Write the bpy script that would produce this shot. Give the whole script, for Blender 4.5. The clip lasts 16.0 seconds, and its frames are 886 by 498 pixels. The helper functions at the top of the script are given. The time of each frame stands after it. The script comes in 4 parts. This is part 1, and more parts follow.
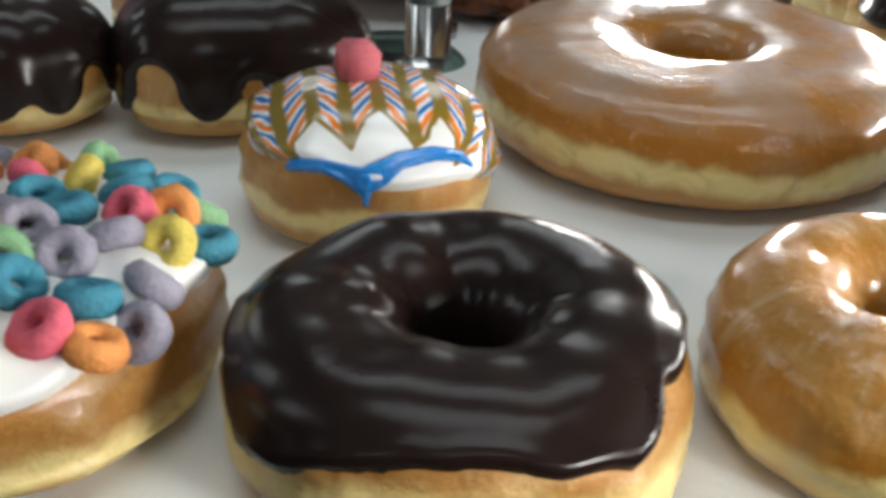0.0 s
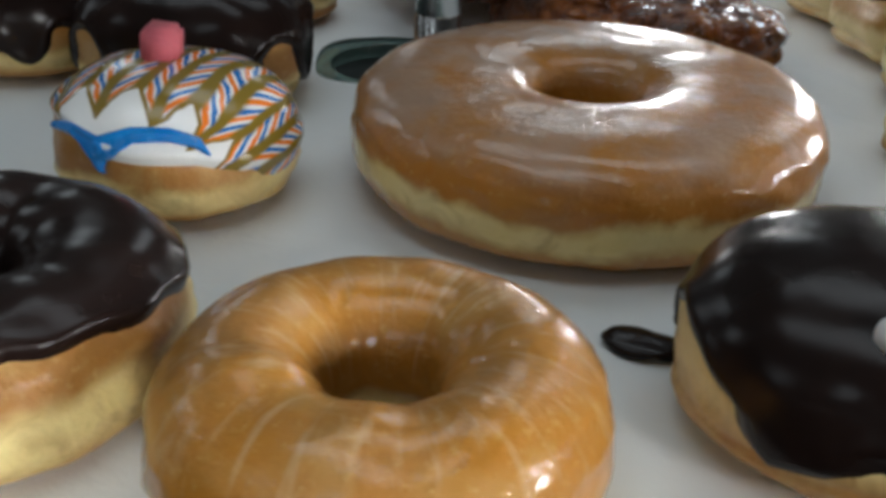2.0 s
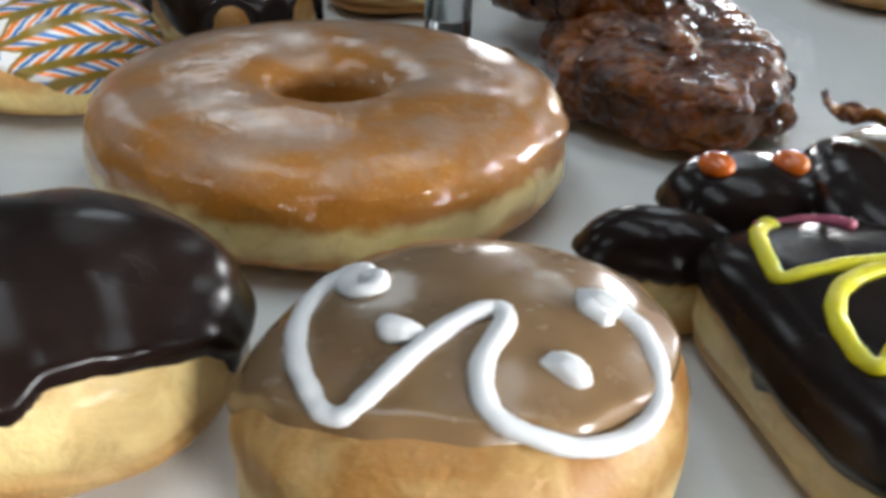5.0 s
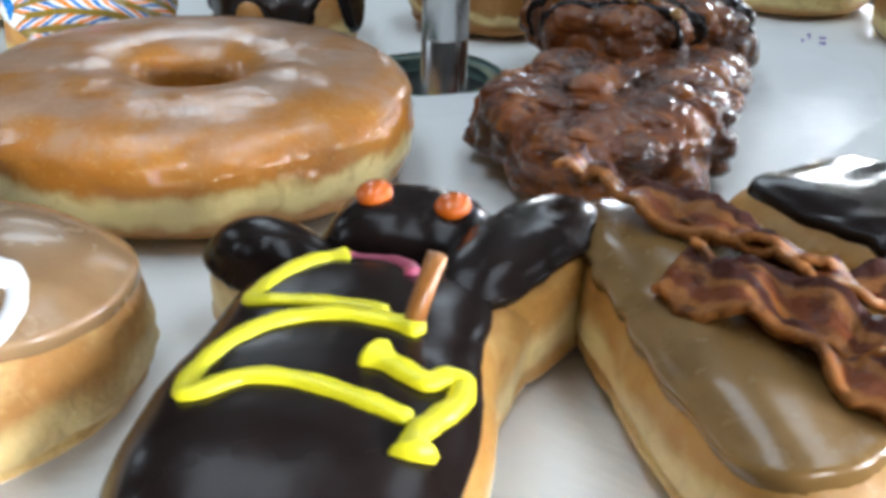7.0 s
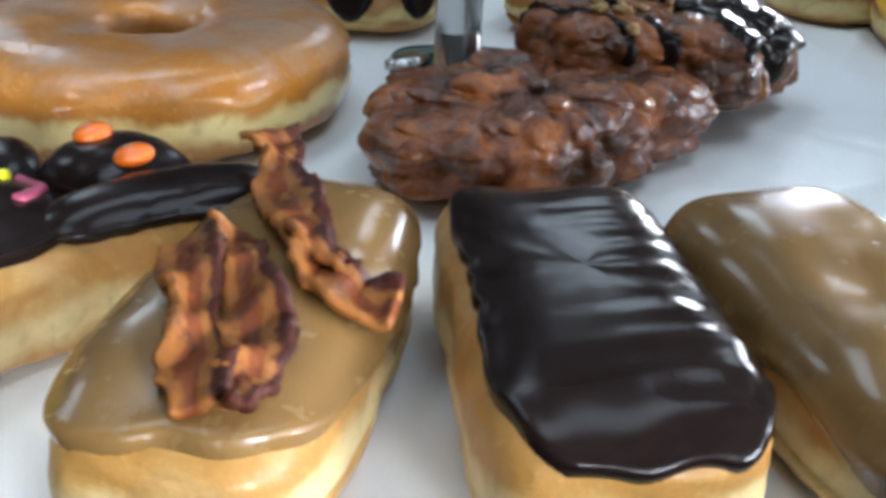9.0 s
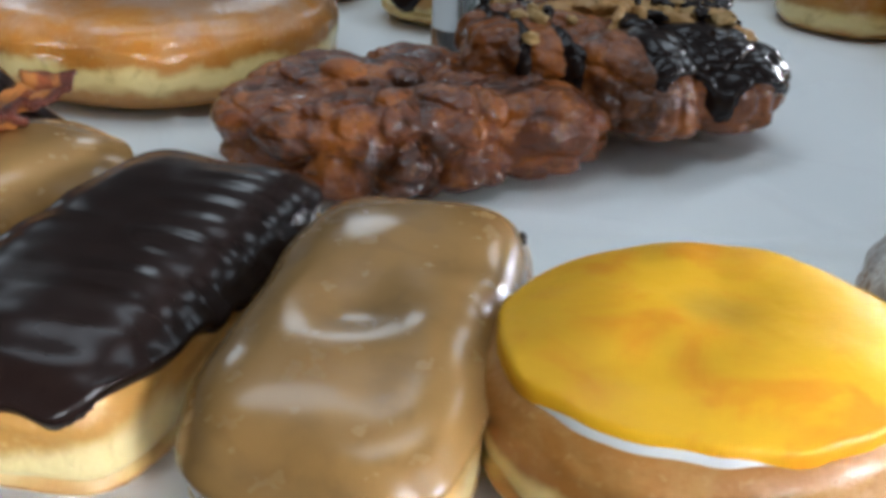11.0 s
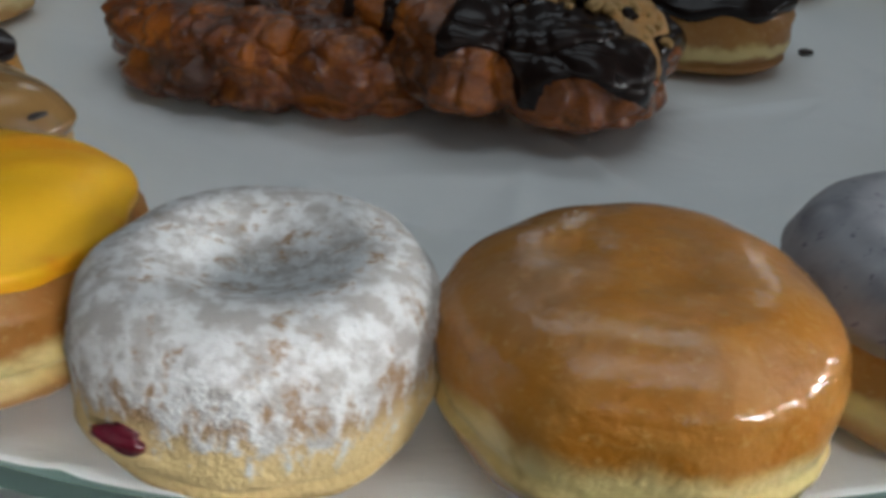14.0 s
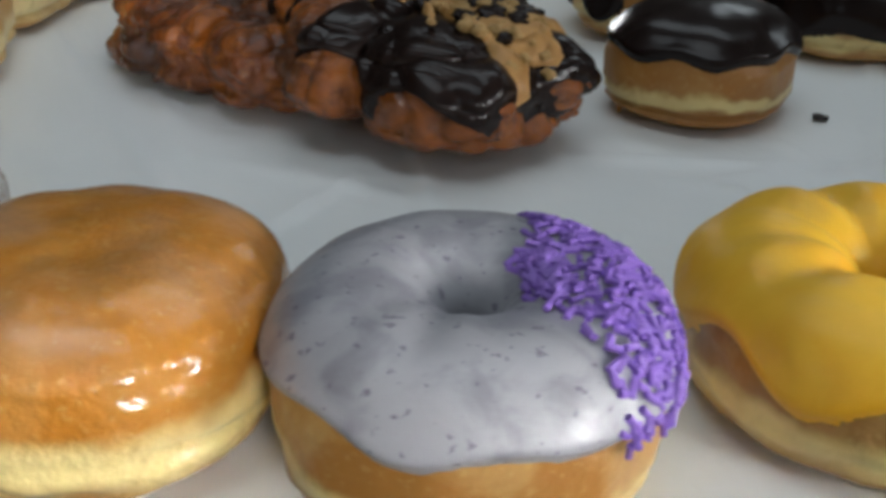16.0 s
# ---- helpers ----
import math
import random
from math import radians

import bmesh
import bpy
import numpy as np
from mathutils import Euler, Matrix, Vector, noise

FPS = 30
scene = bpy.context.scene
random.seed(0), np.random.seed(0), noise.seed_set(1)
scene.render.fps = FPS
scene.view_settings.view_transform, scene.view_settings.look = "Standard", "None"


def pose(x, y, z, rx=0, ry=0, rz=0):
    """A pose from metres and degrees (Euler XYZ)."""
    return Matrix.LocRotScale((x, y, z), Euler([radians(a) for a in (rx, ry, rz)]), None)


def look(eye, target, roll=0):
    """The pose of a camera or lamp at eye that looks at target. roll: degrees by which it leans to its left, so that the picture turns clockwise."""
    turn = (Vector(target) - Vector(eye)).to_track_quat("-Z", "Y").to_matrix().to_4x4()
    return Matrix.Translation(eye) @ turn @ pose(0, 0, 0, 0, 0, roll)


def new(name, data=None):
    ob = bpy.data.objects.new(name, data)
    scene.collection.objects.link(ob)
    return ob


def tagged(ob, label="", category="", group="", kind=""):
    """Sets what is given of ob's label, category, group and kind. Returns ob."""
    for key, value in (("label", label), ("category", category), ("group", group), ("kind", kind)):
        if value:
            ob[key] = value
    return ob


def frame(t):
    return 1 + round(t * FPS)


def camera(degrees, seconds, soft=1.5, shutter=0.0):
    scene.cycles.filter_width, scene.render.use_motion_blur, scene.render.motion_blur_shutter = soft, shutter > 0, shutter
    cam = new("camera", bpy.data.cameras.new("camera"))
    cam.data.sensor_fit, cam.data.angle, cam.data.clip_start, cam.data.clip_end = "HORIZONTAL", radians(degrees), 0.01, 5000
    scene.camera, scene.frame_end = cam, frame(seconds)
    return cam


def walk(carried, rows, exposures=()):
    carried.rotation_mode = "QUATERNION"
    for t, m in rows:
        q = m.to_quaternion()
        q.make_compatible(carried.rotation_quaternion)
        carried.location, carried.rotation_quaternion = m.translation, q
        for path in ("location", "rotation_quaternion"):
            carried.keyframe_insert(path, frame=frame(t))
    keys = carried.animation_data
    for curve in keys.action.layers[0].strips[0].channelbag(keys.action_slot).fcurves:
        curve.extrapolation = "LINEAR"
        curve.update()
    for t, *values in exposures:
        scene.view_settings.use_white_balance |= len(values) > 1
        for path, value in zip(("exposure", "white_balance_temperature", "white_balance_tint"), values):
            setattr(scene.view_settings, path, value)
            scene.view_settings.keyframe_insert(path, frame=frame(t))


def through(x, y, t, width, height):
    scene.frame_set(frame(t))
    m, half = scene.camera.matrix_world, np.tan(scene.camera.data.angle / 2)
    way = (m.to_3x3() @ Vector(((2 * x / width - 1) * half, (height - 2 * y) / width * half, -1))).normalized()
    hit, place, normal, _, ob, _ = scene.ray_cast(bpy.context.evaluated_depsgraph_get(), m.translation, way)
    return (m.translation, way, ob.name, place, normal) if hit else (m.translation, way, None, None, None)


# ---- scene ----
# ---- camera: a slow arc round the central post of the round shelf ----
cam = camera(43.46, 16.0, soft=3.9, shutter=0.3)
# seconds, angle round the post, distance from it, height, yaw off the post, pitch, roll
ARC = [
    (0, 0.00, 0.4748, 0.1548, -1.24, -28.14, 2.24),
    (0.5, 6.28, 0.4759, 0.1549, -1.16, -28.12, 2.24),
    (1, 12.51, 0.4756, 0.1551, -1.23, -27.77, 2.24),
    (1.5, 18.72, 0.4749, 0.1554, -1.18, -27.49, 2.21),
    (2, 25.12, 0.4736, 0.1555, -0.71, -27.68, 2.13),
    (2.5, 31.78, 0.4728, 0.1557, -1.17, -27.99, 2.20),
    (3, 38.44, 0.4754, 0.1556, -0.93, -28.27, 2.15),
    (3.5, 45.04, 0.4749, 0.1555, -1.05, -28.87, 2.22),
    (4, 51.64, 0.4747, 0.1556, -0.54, -28.24, 2.23),
    (4.5, 58.24, 0.4737, 0.1553, 0.06, -27.99, 2.17),
    (4.7, 60.89, 0.4741, 0.1549, -0.15, -27.60, 2.16),
    (5.2, 67.48, 0.4738, 0.1550, -0.11, -27.37, 2.14),
    (5.75, 74.70, 0.4732, 0.1554, -0.11, -26.96, 2.11),
    (6.3, 81.87, 0.4728, 0.1558, -0.13, -26.58, 2.09),
    (6.8, 88.34, 0.4727, 0.1560, -0.16, -26.44, 2.08),
    (7, 90.92, 0.4730, 0.1558, -0.30, -26.55, 2.10),
    (7.5, 97.36, 0.4740, 0.1556, -0.40, -26.56, 2.19),
    (8, 103.90, 0.4747, 0.1549, -0.67, -27.00, 2.28),
    (8.5, 110.21, 0.4760, 0.1555, -0.28, -27.23, 2.18),
    (9, 116.43, 0.4763, 0.1563, 0.37, -26.90, 2.11),
    (9.5, 122.73, 0.4750, 0.1563, 0.81, -27.14, 2.15),
    (10, 129.00, 0.4750, 0.1567, 0.29, -27.15, 2.18),
    (10.2, 131.45, 0.4751, 0.1570, 0.25, -27.07, 2.17),
    (10.7, 137.67, 0.4753, 0.1564, 0.19, -27.02, 2.20),
    (11.25, 144.49, 0.4758, 0.1547, 0.17, -26.90, 2.29),
    (11.8, 151.25, 0.4763, 0.1529, 0.17, -26.79, 2.37),
    (12.3, 157.32, 0.4767, 0.1522, 0.17, -26.72, 2.41),
    (12.5, 159.77, 0.4775, 0.1519, 0.22, -26.67, 2.43),
    (13, 165.77, 0.4790, 0.1516, 0.11, -26.54, 2.46),
    (13.5, 171.73, 0.4788, 0.1512, 0.11, -26.68, 2.48),
    (14, 177.82, 0.4776, 0.1497, 0.29, -28.37, 2.52),
    (14.5, 183.85, 0.4772, 0.1495, 0.18, -27.49, 2.40),
    (15, 189.77, 0.4776, 0.1493, 0.75, -27.31, 2.25),
    (15.5, 195.68, 0.4779, 0.1482, 0.96, -27.49, 2.08),
    (16, 201.63, 0.4760, 0.1483, 0.99, -27.34, 2.04),
]


def arc_pose(th, r, h, off, pitch, roll):
    a, p = radians(th), radians(pitch)
    w = a + radians(off)
    eye = Vector((r * math.sin(a), -r * math.cos(a), h))
    return look(eye, eye + Vector((-math.sin(w) * math.cos(p), math.cos(w) * math.cos(p), math.sin(p))), roll)


EXPOSURES = [(0, -0.05), (1, -0.13), (1.5, -0.5), (2, -0.77), (3, -0.68), (4, -0.38), (4.7, -0.33), (7.0, 0.25), (8.5, 0.22), (9.0, 0.15), (9.5, 0.4), (10.0, 0.65), (12.3, -1.08), (13.5, -1.07), (14.5, -0.96), (15.2, -0.75), (16, -0.54)]
# seconds and kelvin of the white balance
BALANCE = ((0, 6500), (2, 6200), (4.7, 6150), (7, 5800), (8.5, 5600), (10, 5600), (12.3, 6100), (14.5, 6150), (15.5, 6000), (16, 6200))
EXPOSURES = [(t, e, float(np.interp(t, *zip(*BALANCE))), 10) for t, e in EXPOSURES]
walk(cam, [(row[0], arc_pose(*row[1:])) for row in ARC], EXPOSURES)

# ---- light: boards added on a shop's walls, lamps added round the case, ceiling tube panels ----
world = bpy.data.worlds.new("shop_air")
scene.world = world
world.use_nodes = True
world.node_tree.nodes["Background"].inputs[0].default_value = (0.9, 0.95, 1.0, 1)
world.node_tree.nodes["Background"].inputs[1].default_value = 0.05


def area_lamp(name, m, sx, sy, watts, colour=(1, 1, 1)):
    data = bpy.data.lights.new(name, "AREA")
    data.shape, data.size, data.size_y, data.energy, data.color = "RECTANGLE", sx, sy, watts, colour
    ob = new(name, data)
    ob.matrix_world = m
    return tagged(ob, kind="structure")


WALL_D, CEIL_Z = 2.4, 1.6
# boards added along the walls for lasting highlights, by their angle round the post
ADDED_BOARDS = (167, 196, 231, 258, 286, 328, 0)
BOARD_W, BOARD_H, BOARD_Z, BOARD_WATTS = 0.42, 0.72, 1.10, 3.1


def on_wall(th, d):
    """The point of the square room's walls in a direction round the post, d in front of the wall, and the wall's own angle."""
    a = radians(th)
    x, y = math.sin(a), -math.cos(a)
    k = (WALL_D - d) / max(abs(x), abs(y))
    side = (90 if x > 0 else 270) if abs(x) > abs(y) else (180 if y > 0 else 0)
    return Vector((x * k, y * k, BOARD_Z)), side


for th in ADDED_BOARDS:
    p, side = on_wall(th, 0.12)
    inward = Vector((-math.sin(radians(side)), math.cos(radians(side)), -0.35))
    area_lamp("added_board_lamp", look(p, p + inward), BOARD_W, BOARD_H, BOARD_WATTS, (0.90, 0.98, 1.0))
for py in (-0.5, 0.5):
    area_lamp("ceiling_tube_lamp", look((0, py, CEIL_Z - 0.05), (0, py, 0)), 1.4, 0.45, 6.6, (0.90, 0.98, 1.0))
# lamps added outside the rim to brighten the doughnuts from their right
FILL_LAMPS = [(0.62 * math.sin(radians(th)), -0.62 * math.cos(radians(th)), 0.11) for th in range(28, 265, 26)]
for p in FILL_LAMPS:
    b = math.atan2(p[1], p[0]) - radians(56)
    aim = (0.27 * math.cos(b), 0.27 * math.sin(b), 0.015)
    area_lamp("added_fill_lamp", look(p, aim), 0.10, 0.07, 0.17, (1.0, 0.985, 0.94)).data.spread = radians(50)

# ---- materials ----
class Nodes:
    """A principled material built node by node, in object space (metres)."""

    def __init__(self, name, rough=0.5, metal=0.0, coat=0.0, coat_rough=0.1, sss=0.0):
        self.m = bpy.data.materials.new(name)
        self.m.use_nodes = True
        self.t = self.m.node_tree
        self.p = self.t.nodes["Principled BSDF"]
        self.set("Roughness", rough), self.set("Metallic", metal)
        self.set("Coat Weight", coat), self.set("Coat Roughness", coat_rough)
        if sss:
            self.set("Subsurface Weight", sss), self.set("Subsurface Radius", (0.003, 0.002, 0.001))
            self.set("Subsurface Scale", 1.0)
        self.xyz = self.add("ShaderNodeTexCoord").outputs["Object"]

    def add(self, kind):
        return self.t.nodes.new(kind)

    def set(self, key, v):
        s = self.p.inputs[key]
        if hasattr(v, "is_linked"):
            self.t.links.new(v, s)
        else:
            s.default_value = (*v, 1) if isinstance(v, tuple) and len(v) == 3 and s.type == "RGBA" else v

    def plug(self, s, v):
        if hasattr(v, "is_linked"):
            self.t.links.new(v, s)
        else:
            s.default_value = (*v, 1) if isinstance(v, tuple) and len(v) == 3 and s.type == "RGBA" else v

    def noise(self, scale, detail=4, rough=0.55, where=None, out="Fac", warp=0.0):
        n = self.add("ShaderNodeTexNoise")
        self.plug(n.inputs["Scale"], scale), self.plug(n.inputs["Detail"], detail), self.plug(n.inputs["Roughness"], rough)
        self.plug(n.inputs["Distortion"], warp)
        self.t.links.new(where or self.xyz, n.inputs["Vector"])
        return n.outputs[out]

    def voronoi(self, scale, feature="F1", where=None):
        n = self.add("ShaderNodeTexVoronoi")
        n.feature = feature
        n.inputs["Scale"].default_value = scale
        self.t.links.new(where or self.xyz, n.inputs["Vector"])
        return n.outputs["Distance"]

    def math(self, op, a, b=0.0, clamp=False):
        n = self.add("ShaderNodeMath")
        n.operation, n.use_clamp = op, clamp
        self.plug(n.inputs[0], a), self.plug(n.inputs[1], b)
        return n.outputs[0]

    def step(self, v, lo, hi):
        n = self.add("ShaderNodeMapRange")
        n.interpolation_type = "SMOOTHSTEP"
        self.plug(n.inputs["Value"], v)
        n.inputs["From Min"].default_value, n.inputs["From Max"].default_value = lo, hi
        return n.outputs["Result"]

    def mix(self, f, a, b):
        n = self.add("ShaderNodeMix")
        n.data_type = "RGBA"
        self.plug(n.inputs[0], f), self.plug(n.inputs[6], a), self.plug(n.inputs[7], b)
        return n.outputs[2]

    def axes(self):
        n = self.add("ShaderNodeSeparateXYZ")
        self.t.links.new(self.xyz, n.inputs[0])
        return n.outputs

    def stretched(self, sx, sy, sz):
        n = self.add("ShaderNodeMapping")
        n.inputs["Scale"].default_value = (sx, sy, sz)
        self.t.links.new(self.xyz, n.inputs["Vector"])
        return n.outputs[0]

    def wrinkle(self, h, strength, dist):
        """The clear layer's own relief."""
        n = self.add("ShaderNodeBump")
        n.inputs["Strength"].default_value, n.inputs["Distance"].default_value = strength, dist
        self.t.links.new(h, n.inputs["Height"])
        self.t.links.new(n.outputs[0], self.p.inputs["Coat Normal"])

    def bump(self, h, strength, dist):
        n = self.add("ShaderNodeBump")
        n.inputs["Strength"].default_value, n.inputs["Distance"].default_value = strength, dist
        self.t.links.new(h, n.inputs["Height"])
        self.t.links.new(n.outputs[0], self.p.inputs["Normal"])
        return n.outputs[0]


def dough(name, z_pale, w_pale, crust=(0.39, 0.175, 0.034), pale=(0.87, 0.70, 0.30), low=(0.52, 0.27, 0.075), gloss=0.35, film=0.0, relief=0.5, mottle=0.42):
    """Fried dough: brown crust above, a pale proofing line round the waist, brown again below; film: dried sugar glaze on the crown."""
    n = Nodes(name, 0.42, coat=gloss, coat_rough=0.05 if film else 0.2, sss=0.12)
    if film:
        n.set("Specular IOR Level", 0.2)
    x, y, z = n.axes()
    big, fine = n.noise(38, 3), n.noise(420, 5, 0.6)
    zz = n.math("ADD", z, n.math("MULTIPLY", n.math("SUBTRACT", big, 0.5), 0.017))
    up = n.step(zz, z_pale + w_pale * 0.2, z_pale + w_pale)
    down = n.step(zz, z_pale - w_pale * 0.3, z_pale - w_pale * 1.25)
    c = n.mix(up, pale, crust)
    c = n.mix(down, c, low)
    c = n.mix(n.math("MULTIPLY", n.step(n.noise(48, 5, 0.6, warp=0.8), 0.46, 0.68), mottle), c, tuple(0.5 * (p + q) for p, q in zip(crust, pale)))
    dark = tuple(v * 0.62 for v in crust)
    c = n.mix(n.math("MULTIPLY", n.step(n.noise(70, 5, 0.6, warp=1.0), 0.5, 0.8), 0.55), c, dark)
    c = n.mix(n.math("MULTIPLY", n.step(fine, 0.55, 0.75), 0.22), c, pale)
    if film and film < 0.2:
        turn = n.math("ARCTAN2", y, x)
        far = n.math("POWER", n.math("ADD", n.math("MULTIPLY", x, x), n.math("MULTIPLY", y, y)), 0.5)
        both = n.add("ShaderNodeCombineXYZ")
        n.plug(both.inputs[0], n.math("MULTIPLY", turn, 5.0)), n.plug(both.inputs[1], n.math("MULTIPLY", far, 30.0))
        streak = n.step(n.noise(1.7, 3, 0.6, both.outputs[0], warp=0.4), 0.50, 0.72)
        c = n.mix(n.math("MULTIPLY", n.math("MULTIPLY", streak, n.step(z, z_pale + w_pale, z_pale + w_pale * 2)), 0.34), c, (0.74, 0.58, 0.36))
    if film:
        patch = n.noise(34, 5, 0.58, warp=0.25)
        f = n.math("MULTIPLY", n.math("MULTIPLY", n.step(patch, 0.36, 0.62), n.step(z, z_pale + w_pale * 1.6, z_pale + w_pale * 3.0)), film)
        c = n.mix(f, c, (0.43, 0.375, 0.34))
    n.set("Base Color", c)
    n.set("Roughness", n.math("ADD", 0.30, n.math("MULTIPLY", big, 0.3)))
    n.bump(n.math("ADD", n.math("MULTIPLY", n.noise(120, 6, 0.62), 1.0), n.math("MULTIPLY", fine, 0.35)), relief, 0.0026 if film > 0.6 else 0.0018)
    n.wrinkle(n.math("ADD", n.noise(85 if film else 60, 5, 0.62, warp=0.4), n.math("MULTIPLY", n.noise(330, 3), 0.10)), 0.16 if film > 0.6 else 0.38 if film else 0.3, 0.0020)
    return n.m


def low_gloss(m, level):
    m.node_tree.nodes["Principled BSDF"].inputs["Specular IOR Level"].default_value = level
    return m


def icing(name, colour, rough=0.2, coat=0.3, second=None, amount=0.5, scale=60, relief=0.25, sss=0.0, specks=None, low_high=(0.45, 0.7), core=None):
    n = Nodes(name, rough, coat=coat, coat_rough=0.06, sss=sss)
    big = n.noise(scale, 4, 0.55, warp=0.6)
    c = colour
    if second:
        c = n.mix(n.math("MULTIPLY", n.step(big, *low_high), amount), colour, second)
    c = n.mix(n.math("MULTIPLY", n.noise(300, 3), 0.22), c, tuple(v * 0.75 for v in colour))
    if core:
        x, y, z = n.axes()
        far = n.math("POWER", n.math("ADD", n.math("MULTIPLY", x, x), n.math("MULTIPLY", y, y)), 0.5)
        far = n.math("ADD", far, n.math("MULTIPLY", big, 0.012))
        c = n.mix(n.math("MULTIPLY", n.step(far, 0.018, 0.007), 0.45), c, core)
    if specks:
        c = n.mix(n.math("MULTIPLY", n.step(n.noise(400, 2, 0.5), 0.64, 0.69), 0.7), c, specks)
    n.set("Base Color", c)
    n.set("Roughness", n.math("ADD", rough * 0.7, n.math("MULTIPLY", n.noise(140, 4), rough * 0.7)))
    n.bump(n.math("ADD", n.noise(65, 3), n.math("MULTIPLY", n.noise(500, 3), 0.12)), relief, 0.002)
    n.wrinkle(n.noise(55, 3), min(relief, 0.5), 0.0016)
    return n.m


def fritter_skin(name, hue=(0.165, 0.040, 0.0056)):
    n = Nodes(name, 0.45, coat=1.0, coat_rough=0.03)
    n.set("Specular IOR Level", 0.12)
    a, b = n.noise(40, 4, 0.55, warp=0.5), n.noise(170, 5, 0.65)
    c = n.mix(n.step(a, 0.36, 0.56), tuple(v * 0.30 for v in hue), hue)
    c = n.mix(n.math("MULTIPLY", n.step(a, 0.52, 0.66), 0.62), c, (0.36, 0.108, 0.009))
    c = n.mix(n.math("MULTIPLY", n.step(b, 0.52, 0.72), 0.40), c, (0.40, 0.130, 0.014))
    c = n.mix(n.math("MULTIPLY", n.step(n.noise(80, 5, 0.6), 0.54, 0.66), 0.55), c, (0.030, 0.009, 0.006))
    n.set("Base Color", c)
    n.set("Roughness", n.math("ADD", 0.4, n.math("MULTIPLY", b, 0.3)))
    n.wrinkle(n.math("ADD", n.noise(230, 3, 0.5), n.math("MULTIPLY", n.noise(90, 3), 0.8)), 0.9, 0.0032)
    n.bump(n.math("ADD", n.noise(110, 5, 0.6), n.math("MULTIPLY", n.noise(380, 4), 0.4)), 0.6, 0.0030)
    return n.m


def plain(name, colour, rough=0.4, coat=0.0, metal=0.0, grain=200, vary=0.25, relief=0.2, sss=0.0):
    n = Nodes(name, rough, metal, coat, sss=sss)
    n.set("Base Color", n.mix(n.noise(grain, 4), colour, tuple(v * (1 - vary) for v in colour)))
    n.bump(n.noise(grain * 1.7, 4), relief, 0.001)
    return n.m


DOUGH = dough("dough_ring", 0.011, 0.0065)
DOUGH_GLAZED = dough("dough_glazed", 0.0105, 0.007, relief=0.7, crust=(0.46, 0.192, 0.019), gloss=0.9, film=0.08, mottle=0.22)
DOUGH_GIANT = dough("dough_giant", 0.0160, 0.0060, crust=(0.45, 0.172, 0.017), low=(0.50, 0.24, 0.06), gloss=0.9, film=0.45, mottle=0.12)
DOUGH_FILLED = dough("dough_filled", 0.0125, 0.0055, crust=(0.45, 0.205, 0.045), gloss=0.3)
DOUGH_LEMON = dough("dough_split", 0.0180, 0.0058, crust=(0.42, 0.175, 0.030), low=(0.50, 0.25, 0.07), gloss=0.25, mottle=0.25)
DOUGH_ICED = dough("dough_iced", 0.0135, 0.0032, crust=(0.44, 0.195, 0.040), low=(0.44, 0.20, 0.045), gloss=0.25, mottle=0.2)
DOUGH_DOME = dough("dough_dome", 0.024, 0.013, pale=(0.82, 0.62, 0.27), gloss=0.2, mottle=0.75, relief=0.9)
DOUGH_SOFT = dough("dough_soft", 0.015, 0.010, gloss=0.2, mottle=0.6, relief=0.8)
DOUGH_SWIRL = dough("dough_swirl", 0.014, 0.009, crust=(0.42, 0.20, 0.045), pale=(0.82, 0.62, 0.27), gloss=0.15, mottle=0.75, relief=0.9)
DOUGH_GLAZED_TALL = dough("dough_glazed_filled", 0.0170, 0.0085, relief=0.8, crust=(0.48, 0.190, 0.018), gloss=1.0, film=0.21, mottle=0.15)
DOUGH_BAR = dough("dough_bar", 0.014, 0.0075, crust=(0.52, 0.27, 0.062), pale=(0.85, 0.69, 0.34), low=(0.54, 0.29, 0.085), gloss=0.25)
CHOC = low_gloss(icing("chocolate_icing", (0.0135, 0.0075, 0.0062), 0.22, 0.04, (0.022, 0.0125, 0.0100), 0.6, relief=0.12), 0.22)
MAPLE = icing("maple_icing", (0.28, 0.157, 0.050), 0.24, 0.3, (0.20, 0.110, 0.034), 0.7, relief=0.14)
CARAMEL = icing("caramel_icing", (0.25, 0.150, 0.070), 0.24, 0.3, (0.19, 0.105, 0.045), 0.7)
WHITE_ICING = icing("white_icing", (0.82, 0.82, 0.80), 0.3, 0.2, (0.70, 0.70, 0.70), 0.4)
YELLOW_ICING = low_gloss(icing("yellow_icing", (0.90, 0.475, 0.012), 0.42, 0.05, (0.84, 0.28, 0.008), 0.70, 42, 0.3, low_high=(0.46, 0.66), core=(0.34, 0.20, 0.03)), 0.22)
YELLOW_PALE = low_gloss(icing("pale_yellow_icing", (0.94, 0.54, 0.040), 0.38, 0.08, (0.88, 0.42, 0.015), 0.6, 42, 0.35, low_high=(0.48, 0.68)), 0.3)
GREY_ICING = icing("grey_icing", (0.39, 0.385, 0.41), 0.38, 0.1, (0.20, 0.195, 0.225), 0.75, 70, 0.3, specks=(0.12, 0.11, 0.15), low_high=(0.40, 0.66))
PINK_ICING = icing("pink_icing", (0.80, 0.18, 0.42), 0.35, 0.1)
WHITE_PIPE = icing("white_piping", (0.80, 0.80, 0.80), 0.35, 0.1)
YELLOW_PIPE = icing("yellow_piping", (0.82, 0.74, 0.01), 0.35, 0.15)
PINK_PIPE = icing("pink_piping", (0.50, 0.09, 0.17), 0.35, 0.15)
BLUE_PIPE = icing("blue_piping", (0.006, 0.19, 0.58), 0.25, 0.3, (0.02, 0.27, 0.62), 0.5, 90)
